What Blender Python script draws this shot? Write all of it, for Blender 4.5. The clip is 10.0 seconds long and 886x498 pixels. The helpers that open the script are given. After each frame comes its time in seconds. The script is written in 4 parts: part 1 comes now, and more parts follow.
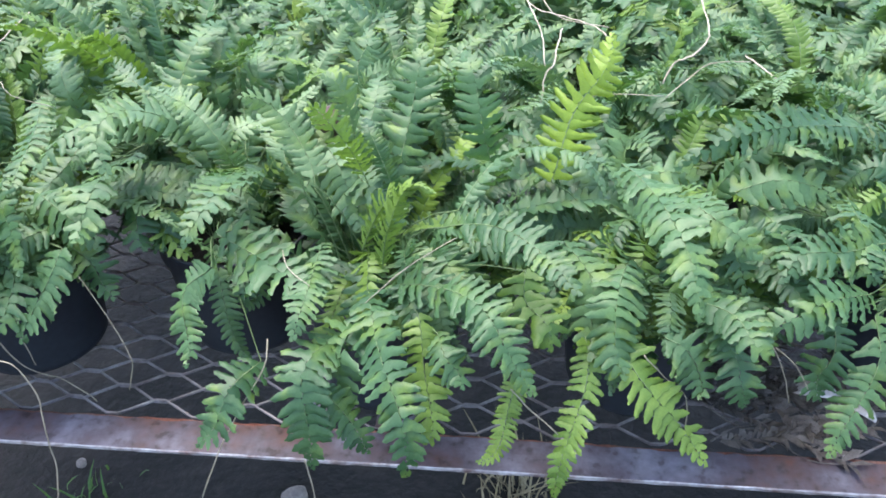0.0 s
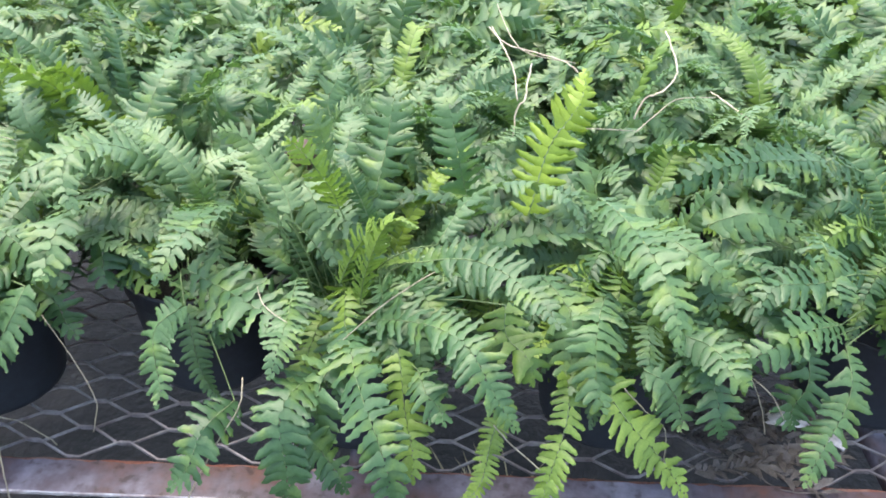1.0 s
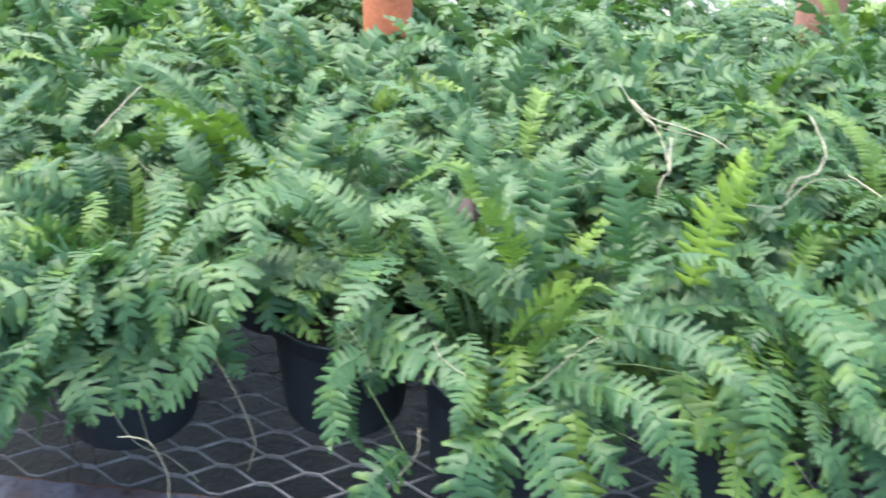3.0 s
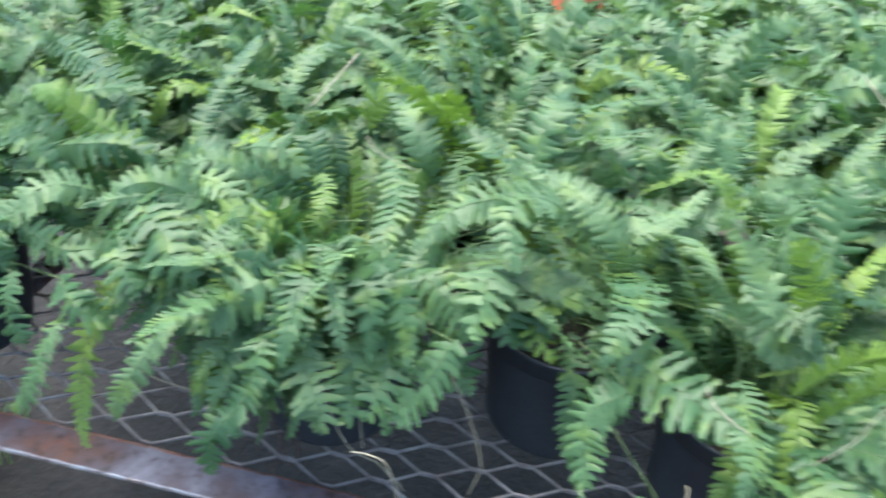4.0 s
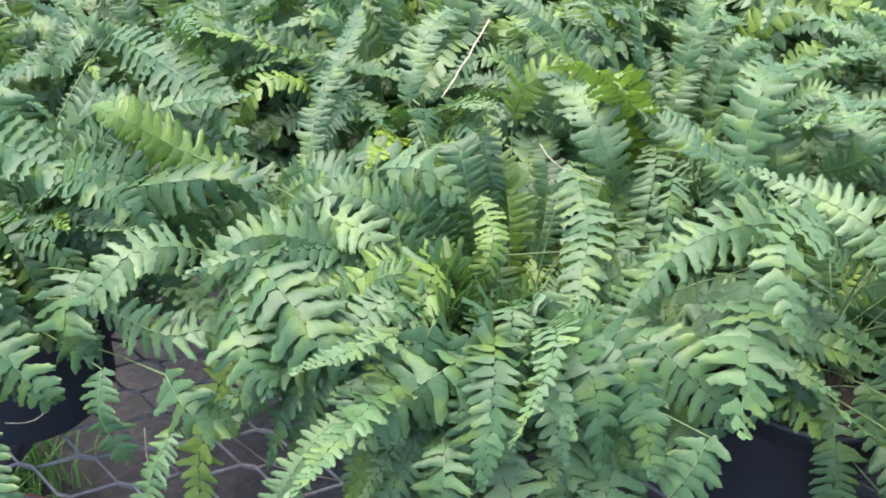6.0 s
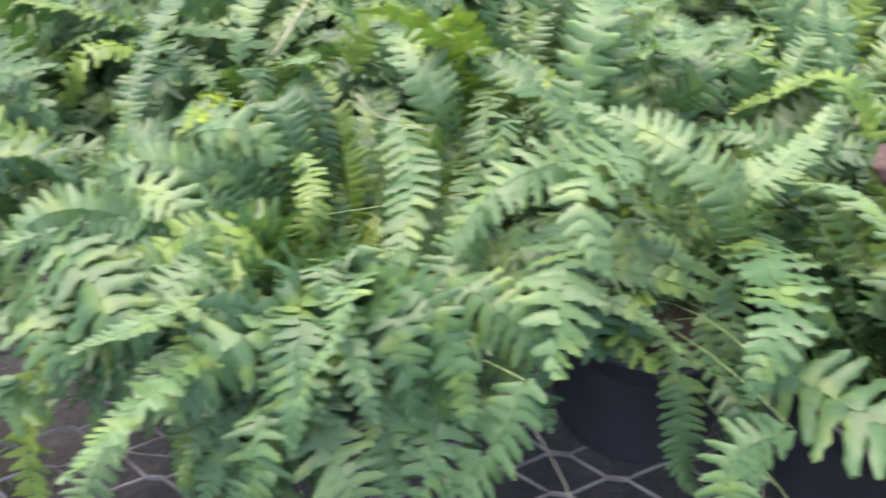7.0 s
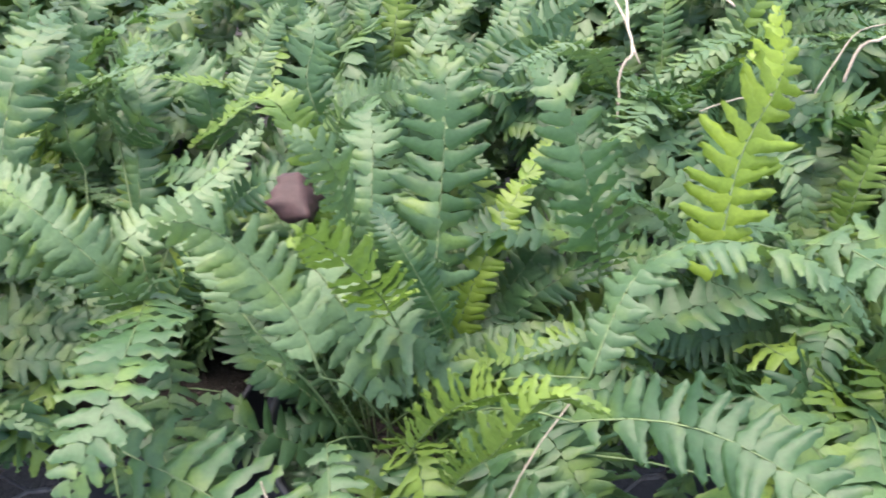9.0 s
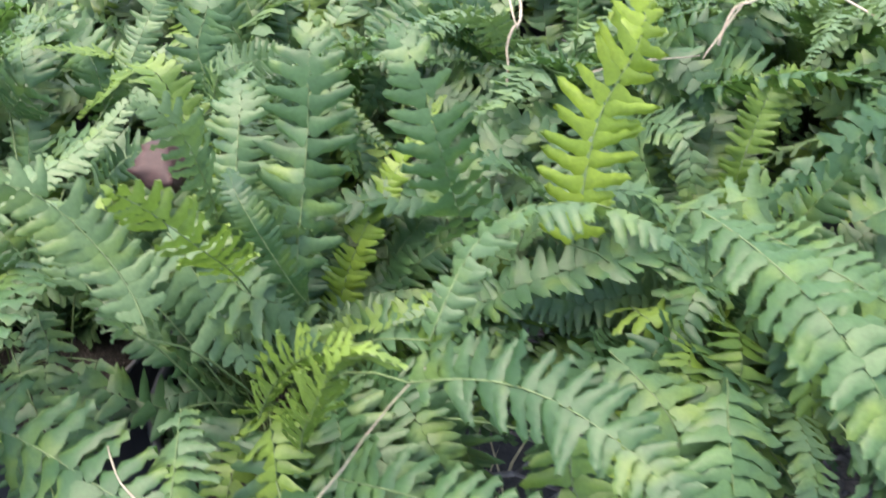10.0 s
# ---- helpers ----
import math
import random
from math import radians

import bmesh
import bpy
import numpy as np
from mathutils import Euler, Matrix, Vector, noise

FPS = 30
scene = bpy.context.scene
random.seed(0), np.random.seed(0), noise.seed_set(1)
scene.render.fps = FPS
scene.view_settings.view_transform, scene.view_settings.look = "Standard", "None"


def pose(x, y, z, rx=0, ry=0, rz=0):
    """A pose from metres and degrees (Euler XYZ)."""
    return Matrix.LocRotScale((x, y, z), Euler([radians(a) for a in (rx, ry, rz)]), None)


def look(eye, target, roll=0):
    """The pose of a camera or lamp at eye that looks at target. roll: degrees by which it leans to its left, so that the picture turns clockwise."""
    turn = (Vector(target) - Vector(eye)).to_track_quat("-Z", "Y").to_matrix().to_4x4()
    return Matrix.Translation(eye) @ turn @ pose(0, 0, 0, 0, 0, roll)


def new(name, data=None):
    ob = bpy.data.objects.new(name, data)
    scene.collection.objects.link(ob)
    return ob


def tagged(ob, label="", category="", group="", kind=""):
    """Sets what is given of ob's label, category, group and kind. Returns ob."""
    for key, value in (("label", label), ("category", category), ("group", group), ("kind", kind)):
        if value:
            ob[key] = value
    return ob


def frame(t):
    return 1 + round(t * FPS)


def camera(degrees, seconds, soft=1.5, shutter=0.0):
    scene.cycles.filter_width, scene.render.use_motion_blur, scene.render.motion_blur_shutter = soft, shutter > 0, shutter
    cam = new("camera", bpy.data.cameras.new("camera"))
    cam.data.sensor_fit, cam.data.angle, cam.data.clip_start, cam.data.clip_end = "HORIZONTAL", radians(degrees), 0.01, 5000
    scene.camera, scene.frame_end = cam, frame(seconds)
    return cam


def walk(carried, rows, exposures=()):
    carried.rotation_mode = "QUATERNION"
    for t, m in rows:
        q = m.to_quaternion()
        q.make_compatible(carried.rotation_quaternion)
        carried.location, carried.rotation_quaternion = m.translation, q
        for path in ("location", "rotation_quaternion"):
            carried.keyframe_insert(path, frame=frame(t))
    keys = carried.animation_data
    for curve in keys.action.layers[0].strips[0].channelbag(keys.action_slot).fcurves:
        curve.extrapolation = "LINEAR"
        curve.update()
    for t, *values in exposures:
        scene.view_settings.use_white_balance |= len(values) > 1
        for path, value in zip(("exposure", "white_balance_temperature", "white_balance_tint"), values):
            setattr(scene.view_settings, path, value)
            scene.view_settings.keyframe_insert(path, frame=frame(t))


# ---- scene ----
cam = camera(57.0, 10.0, soft=1.75, shutter=0.6)
PATH = [
    (0, (0.194, 0.028, 1.439), (0.045, 1.646, 0.272), -0.6),
    (0.5, (0.176, 0.022, 1.437), (0.068, 1.657, 0.29), 0.1),
    (1, (0.166, 0.033, 1.439), (0.135, 1.7, 0.335), 1.4),
    (1.5, (0.137, 0.01, 1.439), (0.134, 1.682, 0.341), 1.1),
    (2, (0.113, 0.004, 1.438), (0.137, 1.698, 0.374), 2.7),
    (2.2, (0.102, 0.002, 1.448), (0.105, 1.715, 0.415), 2.7),
    (3.3, (-0.062, 0.011, 1.455), (-0.142, 1.741, 0.454), 5.8),
    (3.5, (-0.097, 0.032, 1.452), (-0.229, 1.743, 0.425), 5.9),
    (4, (-0.197, 0.094, 1.447), (-0.435, 1.737, 0.33), 6.5),
    (4.5, (-0.28, 0.14, 1.427), (-0.664, 1.705, 0.243), 5.0),
    (5, (-0.338, 0.23, 1.405), (-0.639, 1.784, 0.183), 2.8),
    (5.2, (-0.352, 0.257, 1.395), (-0.584, 1.815, 0.163), 3.8),
    (6.3, (-0.382, 0.305, 1.399), (-0.67, 1.805, 0.108), 0.7),
    (6.5, (-0.358, 0.311, 1.392), (-0.618, 1.8, 0.082), 0.5),
    (7, (-0.27, 0.327, 1.375), (-0.465, 1.813, 0.05), -1.2),
    (7.5, (-0.165, 0.355, 1.362), (-0.248, 1.86, 0.046), -1.3),
    (8, (-0.054, 0.395, 1.355), (-0.032, 1.896, 0.034), -1.8),
    (8.5, (0.014, 0.428, 1.349), (0.159, 1.917, 0.021), -1.2),
    (9, (0.044, 0.428, 1.34), (0.194, 1.92, 0.016), -0.4),
    (9.5, (0.081, 0.428, 1.332), (0.285, 1.916, 0.012), 0.6),
    (10, (0.128, 0.412, 1.331), (0.271, 1.876, -0.023), -1.0),
]
EXPOSURE = 2.30
TONES = [(0, 0, 6450, 9), (1.0, 0.10, 7000, 10), (2.2, 0.05, 7350, 9), (3.3, -0.08, 6400, -3), (4.0, 0, 6500, 1), (4.5, 0, 6550, 8), (5.2, 0.04, 6550, 9), (6.3, 0, 7000, 13), (7.5, 0.07, 7450, 17), (8.5, 0.0, 7350, 18), (9.2, -0.10, 6900, 16), (10, -0.10, 7150, 14)]
walk(cam, [(t, look(eye, target, roll)) for t, eye, target, roll in PATH], exposures=[(t, EXPOSURE + stops, kelvin, tint) for t, stops, kelvin, tint in TONES])
MESH_SHIFT = (-0.0033, -0.0079)

BROWN_AT = (-0.008, 0.846, 1.020)
STRAW_AT, WEED_AT, STONE_AT = (0.23, 1.15), (-0.67, 1.08), (-0.23, 1.10)

# ---------------------------------------------------------------- light
world = bpy.data.worlds.new("sky")
scene.world = world
world.use_nodes = True
wn = world.node_tree
wn.nodes.clear()
sky = wn.nodes.new("ShaderNodeTexSky")
sky.sky_type = "NISHITA"
sky.sun_disc = False
sky.sun_elevation = radians(72)
sky.sun_rotation = radians(-52)
sky.air_density, sky.dust_density, sky.ozone_density = 1.0, 2.5, 1.0
wbg = wn.nodes.new("ShaderNodeBackground")
wbg.inputs["Strength"].default_value = 0.15
wout = wn.nodes.new("ShaderNodeOutputWorld")
wn.links.new(sky.outputs[0], wbg.inputs[0])
wn.links.new(wbg.outputs[0], wout.inputs[0])

sun = new("sun", bpy.data.lights.new("sun", "SUN"))
sun.data.energy = 1.5
sun.data.angle = radians(60)
sun.data.color = (1.0, 0.96, 0.88)
sun.matrix_world = look((-0.9, 0.7, 4.0), (0, 0, 0))


# ---------------------------------------------------------------- materials
def material(name):
    """A node material with an empty tree and its output."""
    m = bpy.data.materials.new(name)
    m.use_nodes = True
    m.node_tree.nodes.clear()
    return m, m.node_tree, m.node_tree.nodes.new("ShaderNodeOutputMaterial")


def node(tree, kind, **values):
    n = tree.nodes.new(kind)
    for key, value in values.items():
        n.inputs[key.replace("_", " ")].default_value = value
    return n


def ramp(tree, source, stops):
    r = tree.nodes.new("ShaderNodeValToRGB")
    while len(r.color_ramp.elements) < len(stops):
        r.color_ramp.elements.new(0.5)
    for e, (at, colour) in zip(r.color_ramp.elements, stops):
        e.position, e.color = at, (*colour, 1)
    tree.links.new(source, r.inputs[0])
    return r


def mixed(tree, kind, fac, a, b):
    """Two colours mixed; a, b and fac are sockets or values."""
    m = tree.nodes.new("ShaderNodeMix")
    m.data_type, m.blend_type = "RGBA", kind
    for socket, value in ((m.inputs[0], fac), (m.inputs[6], a), (m.inputs[7], b)):
        if isinstance(value, bpy.types.NodeSocket):
            tree.links.new(value, socket)
        else:
            socket.default_value = value if not isinstance(value, tuple) else (*value, 1)
    return m.outputs[2]


def leaf_material(name, dark, mid, light, back, gloss=0.43, warm=(0.17, 0.25, 0.035)):
    """Fern leaf: colour varies by frond and in soft patches, with warm yellow-green spots, light shines through, waxy sheen."""
    m, t, out = material(name)
    coord = t.nodes.new("ShaderNodeNewGeometry")
    info = t.nodes.new("ShaderNodeObjectInfo")
    patches = node(t, "ShaderNodeTexNoise", Scale=34.0, Detail=3.0)
    fine = node(t, "ShaderNodeTexNoise", Scale=420.0, Detail=2.0)
    for n in (patches, fine):
        t.links.new(coord.outputs["Position"], n.inputs["Vector"])
    # object colour carries each frond's tone, painted-in canopy shade included
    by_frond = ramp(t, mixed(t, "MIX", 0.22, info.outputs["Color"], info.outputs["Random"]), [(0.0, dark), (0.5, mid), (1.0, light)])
    by_patch = ramp(t, patches.outputs["Fac"], [(0.36, dark), (0.52, mid), (0.68, light)])
    colour = mixed(t, "MIX", 0.3, by_frond.outputs[0], by_patch.outputs[0])
    tint = node(t, "ShaderNodeTexNoise", Scale=38.0, Detail=2.0)
    t.links.new(coord.outputs["Position"], tint.inputs["Vector"])
    ripe = ramp(t, tint.outputs["Fac"], [(0.52, (0, 0, 0)), (0.74, (0.5, 0.5, 0.5))])
    colour = mixed(t, "MIX", ripe.outputs[0], colour, warm)
    grain = ramp(t, fine.outputs["Fac"], [(0.3, (0.78, 0.8, 0.78)), (0.7, (1.12, 1.12, 1.1))])
    colour = mixed(t, "MULTIPLY", 0.8, colour, grain.outputs[0])
    each = ramp(t, coord.outputs["Random Per Island"], [(0.0, (0.88, 0.90, 0.92)), (0.5, (1.0, 1.0, 1.0)), (1.0, (1.13, 1.11, 1.06))])
    colour = mixed(t, "MULTIPLY", 1.0, colour, each.outputs[0])
    bump = node(t, "ShaderNodeBump", Strength=0.25, Distance=0.0006)
    t.links.new(fine.outputs["Fac"], bump.inputs["Height"])
    skin = node(t, "ShaderNodeBsdfPrincipled", Roughness=gloss)
    skin.inputs["Specular IOR Level"].default_value = 0.38
    t.links.new(colour, skin.inputs["Base Color"])
    t.links.new(bump.outputs[0], skin.inputs["Normal"])
    glow = node(t, "ShaderNodeBsdfTranslucent")
    t.links.new(mixed(t, "MIX", 0.6, colour, back), glow.inputs[0])
    both = node(t, "ShaderNodeMixShader", Fac=0.27)
    t.links.new(skin.outputs[0], both.inputs[1])
    t.links.new(glow.outputs[0], both.inputs[2])
    t.links.new(both.outputs[0], out.inputs[0])
    return m


def rough_material(name, stops, scale, roughness=0.85, metal=0.0, bump=0.3, depth=0.002, second=None):
    """A worn surface: a ramp over noise, a second finer noise, and relief."""
    m, t, out = material(name)
    coord = t.nodes.new("ShaderNodeTexCoord")
    big = node(t, "ShaderNodeTexNoise", Scale=scale, Detail=6.0, Roughness=0.62)
    fine = node(t, "ShaderNodeTexNoise", Scale=scale * 9, Detail=4.0)
    for n in (big, fine):
        t.links.new(coord.outputs["Object"], n.inputs["Vector"])
    colour = ramp(t, big.outputs["Fac"], stops).outputs[0]
    grain = ramp(t, fine.outputs["Fac"], second or [(0.3, (0.7, 0.7, 0.7)), (0.7, (1.2, 1.2, 1.2))])
    colour = mixed(t, "MULTIPLY", 0.8, colour, grain.outputs[0])
    height = node(t, "ShaderNodeBump", Strength=bump, Distance=depth)
    t.links.new(fine.outputs["Fac"], height.inputs["Height"])
    skin = node(t, "ShaderNodeBsdfPrincipled", Roughness=roughness, Metallic=metal)
    t.links.new(colour, skin.inputs["Base Color"])
    t.links.new(height.outputs[0], skin.inputs["Normal"])
    t.links.new(skin.outputs[0], out.inputs[0])
    return m


LEAF = leaf_material("fern_leaf", (0.024, 0.067, 0.031), (0.052, 0.117, 0.050), (0.098, 0.180, 0.075), (0.113, 0.252, 0.033))
YOUNG = leaf_material("young_fern_leaf", (0.085, 0.168, 0.024), (0.150, 0.245, 0.028), (0.245, 0.325, 0.036), (0.293, 0.386, 0.031))
PALE = leaf_material("pale_fern_leaf", (0.050, 0.110, 0.052), (0.090, 0.162, 0.074), (0.142, 0.216, 0.102), (0.145, 0.274, 0.058))
FRESH = leaf_material("fresh_fern_leaf", (0.061, 0.126, 0.026), (0.116, 0.197, 0.039), (0.186, 0.270, 0.056), (0.168, 0.320, 0.030))
STEM = rough_material("frond_midrib", [(0.3, (0.075, 0.125, 0.045)), (0.7, (0.13, 0.19, 0.075))], 40, 0.6, bump=0.1)
RUNNER = rough_material("runner_stem", [(0.3, (0.22, 0.19, 0.13)), (0.7, (0.36, 0.32, 0.25))], 60, 0.7, bump=0.2, depth=0.0005)
DRY = rough_material("dead_frond", [(0.3, (0.050, 0.042, 0.039)), (0.7, (0.16, 0.138, 0.125))], 60, 0.9, bump=0.5, depth=0.001)
TWIG = rough_material("dry_twig", [(0.3, (0.30, 0.24, 0.18)), (0.7, (0.50, 0.44, 0.36))], 50, 0.85, bump=0.4, depth=0.0008)
BROWN = rough_material("withered_leaf", [(0.3, (0.028, 0.012, 0.012)), (0.7, (0.060, 0.026, 0.024))], 25, 0.7, bump=0.3, depth=0.001)
POT = rough_material("black_plastic", [(0.3, (0.010, 0.013, 0.020)), (0.75, (0.020, 0.026, 0.036))], 14, 0.55, bump=0.1, depth=0.0004)
SOIL = rough_material("potting_soil", [(0.3, (0.009, 0.007, 0.006)), (0.7, (0.026, 0.020, 0.017))], 45, 0.95, bump=0.9, depth=0.006)
EARTH = rough_material("bare_earth", [(0.3, (0.010, 0.009, 0.009)), (0.55, (0.021, 0.018, 0.018)), (0.75, (0.044, 0.037, 0.034))], 5.5, 0.95, bump=0.9, depth=0.012)
STEEL = rough_material("rusty_steel", [(0.30, (0.125, 0.044, 0.026)), (0.40, (0.080, 0.046, 0.046)), (0.50, (0.085, 0.072, 0.090)), (0.60, (0.150, 0.140, 0.178)), (0.76, (0.25, 0.245, 0.29))], 7.5, 0.62, 0.15, bump=0.6, depth=0.0014, second=[(0.34, (0.45, 0.40, 0.38)), (0.44, (0.95, 0.95, 0.95)), (0.66, (1.25, 1.25, 1.28))])
RUST = rough_material("rust_scale", [(0.3, (0.11, 0.035, 0.022)), (0.5, (0.19, 0.075, 0.05)), (0.7, (0.22, 0.15, 0.13))], 30, 0.9, 0.0, bump=0.9, depth=0.003)
WORN = rough_material("worn_steel_edge", [(0.38, (0.13, 0.085, 0.08)), (0.50, (0.32, 0.29, 0.30)), (0.66, (0.52, 0.51, 0.54))], 24, 0.45, 0.3, bump=0.3, depth=0.0006)
WIRE = rough_material("weathered_mesh_steel", [(0.3, (0.10, 0.075, 0.075)), (0.55, (0.215, 0.195, 0.20)), (0.8, (0.37, 0.35, 0.36))], 20, 0.6, 0.2, bump=0.4, depth=0.0006)
GRASS = leaf_material("grass_blade", (0.028, 0.075, 0.026), (0.055, 0.125, 0.038), (0.09, 0.18, 0.055), (0.12, 0.23, 0.05), 0.6)
STRAW = rough_material("dry_grass", [(0.3, (0.20, 0.16, 0.09)), (0.7, (0.36, 0.30, 0.19))], 30, 0.9, bump=0.3)
CLAY = rough_material("terracotta", [(0.3, (0.252, 0.062, 0.026)), (0.7, (0.372, 0.105, 0.038))], 12, 0.75, bump=0.2, depth=0.001)
CLAY_DULL = rough_material("weathered_terracotta", [(0.3, (0.15, 0.065, 0.045)), (0.7, (0.24, 0.11, 0.08))], 12, 0.85, bump=0.2, depth=0.001)
STONE = rough_material("pale_stone", [(0.3, (0.18, 0.15, 0.14)), (0.7, (0.33, 0.29, 0.27))], 25, 0.9, bump=0.6, depth=0.003)
PATHWAY = rough_material("gravel_sunlit_tone", [(0.3, (0.17, 0.165, 0.15)), (0.7, (0.34, 0.33, 0.30))], 9, 0.95, bump=0.8, depth=0.01)
PAPER = rough_material("bleached_leaf", [(0.3, (0.40, 0.37, 0.36)), (0.7, (0.60, 0.57, 0.56))], 30, 0.8, bump=0.3, depth=0.001)


# ---------------------------------------------------------------- mesh helpers
def mesh_of(name, verts, faces, mats, smooth=True, slots=None):
    me = bpy.data.meshes.new(name)
    me.from_pydata([tuple(v) for v in verts], [], [tuple(f) for f in faces])
    for m in mats if isinstance(mats, (list, tuple)) else [mats]:
        me.materials.append(m)
    if smooth:
        me.polygons.foreach_set("use_smooth", [True] * len(me.polygons))
    if slots is not None:
        me.polygons.foreach_set("material_index", slots)
    me.update()
    return me


def child(name, me, parent, label="", m=None):
    """A mesh object under a thing or a part."""
    ob = new(name, me)
    ob.parent = parent
    if m is not None:
        ob.matrix_basis = m
    if label:
        tagged(ob, label)
    return ob


def lathe(profile, sides, close=True):
    """Turns (radius, height) pairs about z."""
    verts, faces = [], []
    for r, z in profile:
        verts += [(r * math.cos(2 * math.pi * i / sides), r * math.sin(2 * math.pi * i / sides), z) for i in range(sides)]
    for k in range(len(profile) - 1):
        for i in range(sides):
            j = (i + 1) % sides
            faces.append((k * sides + i, k * sides + j, (k + 1) * sides + j, (k + 1) * sides + i))
    if close:
        faces.append(tuple(range(sides))[::-1])
        last = (len(profile) - 1) * sides
        faces.append(tuple(last + i for i in range(sides)))
    return verts, faces


def tube(points, radii, sides=5):
    """A round stem through points, with a radius at each."""
    pts = [Vector(p) for p in points]
    verts, faces = [], []
    side = None
    for k, p in enumerate(pts):
        way = (pts[min(k + 1, len(pts) - 1)] - pts[max(k - 1, 0)]).normalized()
        ref = side if side is not None else (Vector((0, 0, 1)) if abs(way.z) < 0.9 else Vector((1, 0, 0))).cross(way)
        side = (ref - way * ref.dot(way)).normalized()
        other = way.cross(side)
        for i in range(sides):
            a = 2 * math.pi * i / sides
            verts.append(p + radii[k] * (side * math.cos(a) + other * math.sin(a)))
        if k:
            for i in range(sides):
                j = (i + 1) % sides
                faces.append(((k - 1) * sides + i, (k - 1) * sides + j, k * sides + j, k * sides + i))
    faces.append(tuple(range(sides))[::-1])
    faces.append(tuple((len(pts) - 1) * sides + i for i in range(sides)))
    return verts, faces


def box(x0, x1, y0, y1, z0, z1, bevel=0.0):
    """A bevelled box as a bmesh turned into lists."""
    bm = bmesh.new()
    bmesh.ops.create_cube(bm, size=1, matrix=Matrix.Translation(((x0 + x1) / 2, (y0 + y1) / 2, (z0 + z1) / 2)) @ Matrix.Diagonal((x1 - x0, y1 - y0, z1 - z0, 1)))
    if bevel:
        bmesh.ops.bevel(bm, geom=bm.edges[:], offset=bevel, segments=2, affect="EDGES")
    verts, faces = [v.co.copy() for v in bm.verts], [[v.index for v in f.verts] for f in bm.faces]
    bm.free()
    return verts, faces


# ---------------------------------------------------------------- ground
def ground_sheet():
    verts, faces = [], []
    edges = [-400, -60, -12, -4] + [-2.6 + 0.1 * i for i in range(63)] + [5, 12, 60, 400]
    n = len(edges)
    for y in edges:
        for x in edges:
            h = noise.noise((x * 1.7, y * 1.7, 0)) * 0.03 + noise.noise((x * 6, y * 6, 3)) * 0.012 if abs(x) < 5 and abs(y) < 5 else 0
            verts.append((x, y, h - 0.02))
    for j in range(n - 1):
        for i in range(n - 1):
            faces.append((j * n + i, j * n + i + 1, (j + 1) * n + i + 1, (j + 1) * n + i))
    return tagged(new("ground", mesh_of("ground", verts, faces, EARTH)), "dark bare earth under and around the nursery bench", "ground", kind="structure")


ground_sheet()
# strip added for distant sunlit ground; its pale colour stands in for the sunlight
bv, bf = box(-30, 30, 5.6, 8.2, -0.06, 0.03, 0.01)
tagged(new("path", mesh_of("path", bv, bf, PATHWAY, False)), "gravel path behind the bench, sunlight put into its pale colour", "path", kind="structure")

# ---------------------------------------------------------------- bench
BENCH_Z = 0.700          # top of the mesh
FRONT, BACK = 0.628, 2.62
LEFT, RIGHT = -2.1, 2.1
bench = tagged(new("nursery_bench"), "rusty angle-iron bench topped with expanded steel mesh, crowded with ferns", "bench")


def angle_iron(length, width=0.050, thick=0.005, dents=True):
    """Angle iron along x: a flat top flange from y 0 (worn front edge) back to width, and a flange down at its rear."""
    rnd = random.Random(5)
    steps = int(length / 0.012)
    ring = [(0.0, -thick), (0.0, -0.0012), (0.0012, 0.0), (width - 0.004, 0.0), (width, -0.002), (width, -width), (width - thick, -width), (width - thick, -thick)]
    verts, faces, slots = [], [], []
    for k in range(steps + 1):
        x = length * k / steps
        for i, (y, z) in enumerate(ring):
            rough = 0.0012 if i in (3, 4) else 0.0004
            verts.append((x, y + rnd.uniform(-rough, rough), z + rnd.uniform(-rough, rough) * (0.6 if i != 3 else 1.2)))
    for k in range(steps):
        for i in range(8):
            j = (i + 1) % 8
            faces.append((k * 8 + i, k * 8 + j, (k + 1) * 8 + j, (k + 1) * 8 + i))
            slots.append(1 if i in (0, 1) else 2 if i == 3 else 0)
    faces += [tuple(range(8)), tuple(steps * 8 + i for i in range(8))[::-1]]
    slots += [0, 0]
    return mesh_of("angle_iron", verts, faces, [STEEL, WORN, RUST], False, slots)


rail_mesh = angle_iron(RIGHT - LEFT)
child("front_rail", rail_mesh, bench, "rusty grey angle-iron front rail with a worn bright edge", pose(LEFT, FRONT, BENCH_Z + 0.002))
child("back_rail", rail_mesh, bench, "", pose(RIGHT, BACK, BENCH_Z + 0.002, 0, 0, 180))
side_mesh = angle_iron(BACK - FRONT - 0.09)
child("side_rail", side_mesh, bench, "", pose(LEFT, BACK - 0.045, BENCH_Z + 0.002, 0, 0, -90))
child("side_rail", side_mesh, bench, "", pose(RIGHT, FRONT + 0.045, BENCH_Z + 0.002, 0, 0, 90))
cv, cf = box(-0.012, 0.012, FRONT + 0.04, BACK - 0.04, BENCH_Z - 0.034, BENCH_Z - 0.008, 0.002)
cross_mesh = mesh_of("cross_bar", cv, cf, STEEL)
for x in (-1.50, -0.92, 0.06, 0.70, 1.38):
    child("cross_bar", cross_mesh, bench, "", pose(x, 0, 0))
lv, lf = box(-0.019, 0.019, -0.019, 0.019, -0.02, BENCH_Z - 0.036, 0.003)
leg_mesh = mesh_of("leg", lv, lf, STEEL)
for x in (LEFT + 0.03, RIGHT - 0.03):
    for y in (FRONT + 0.05, BACK - 0.05):
        child("leg", leg_mesh, bench, "", pose(x, y, 0))

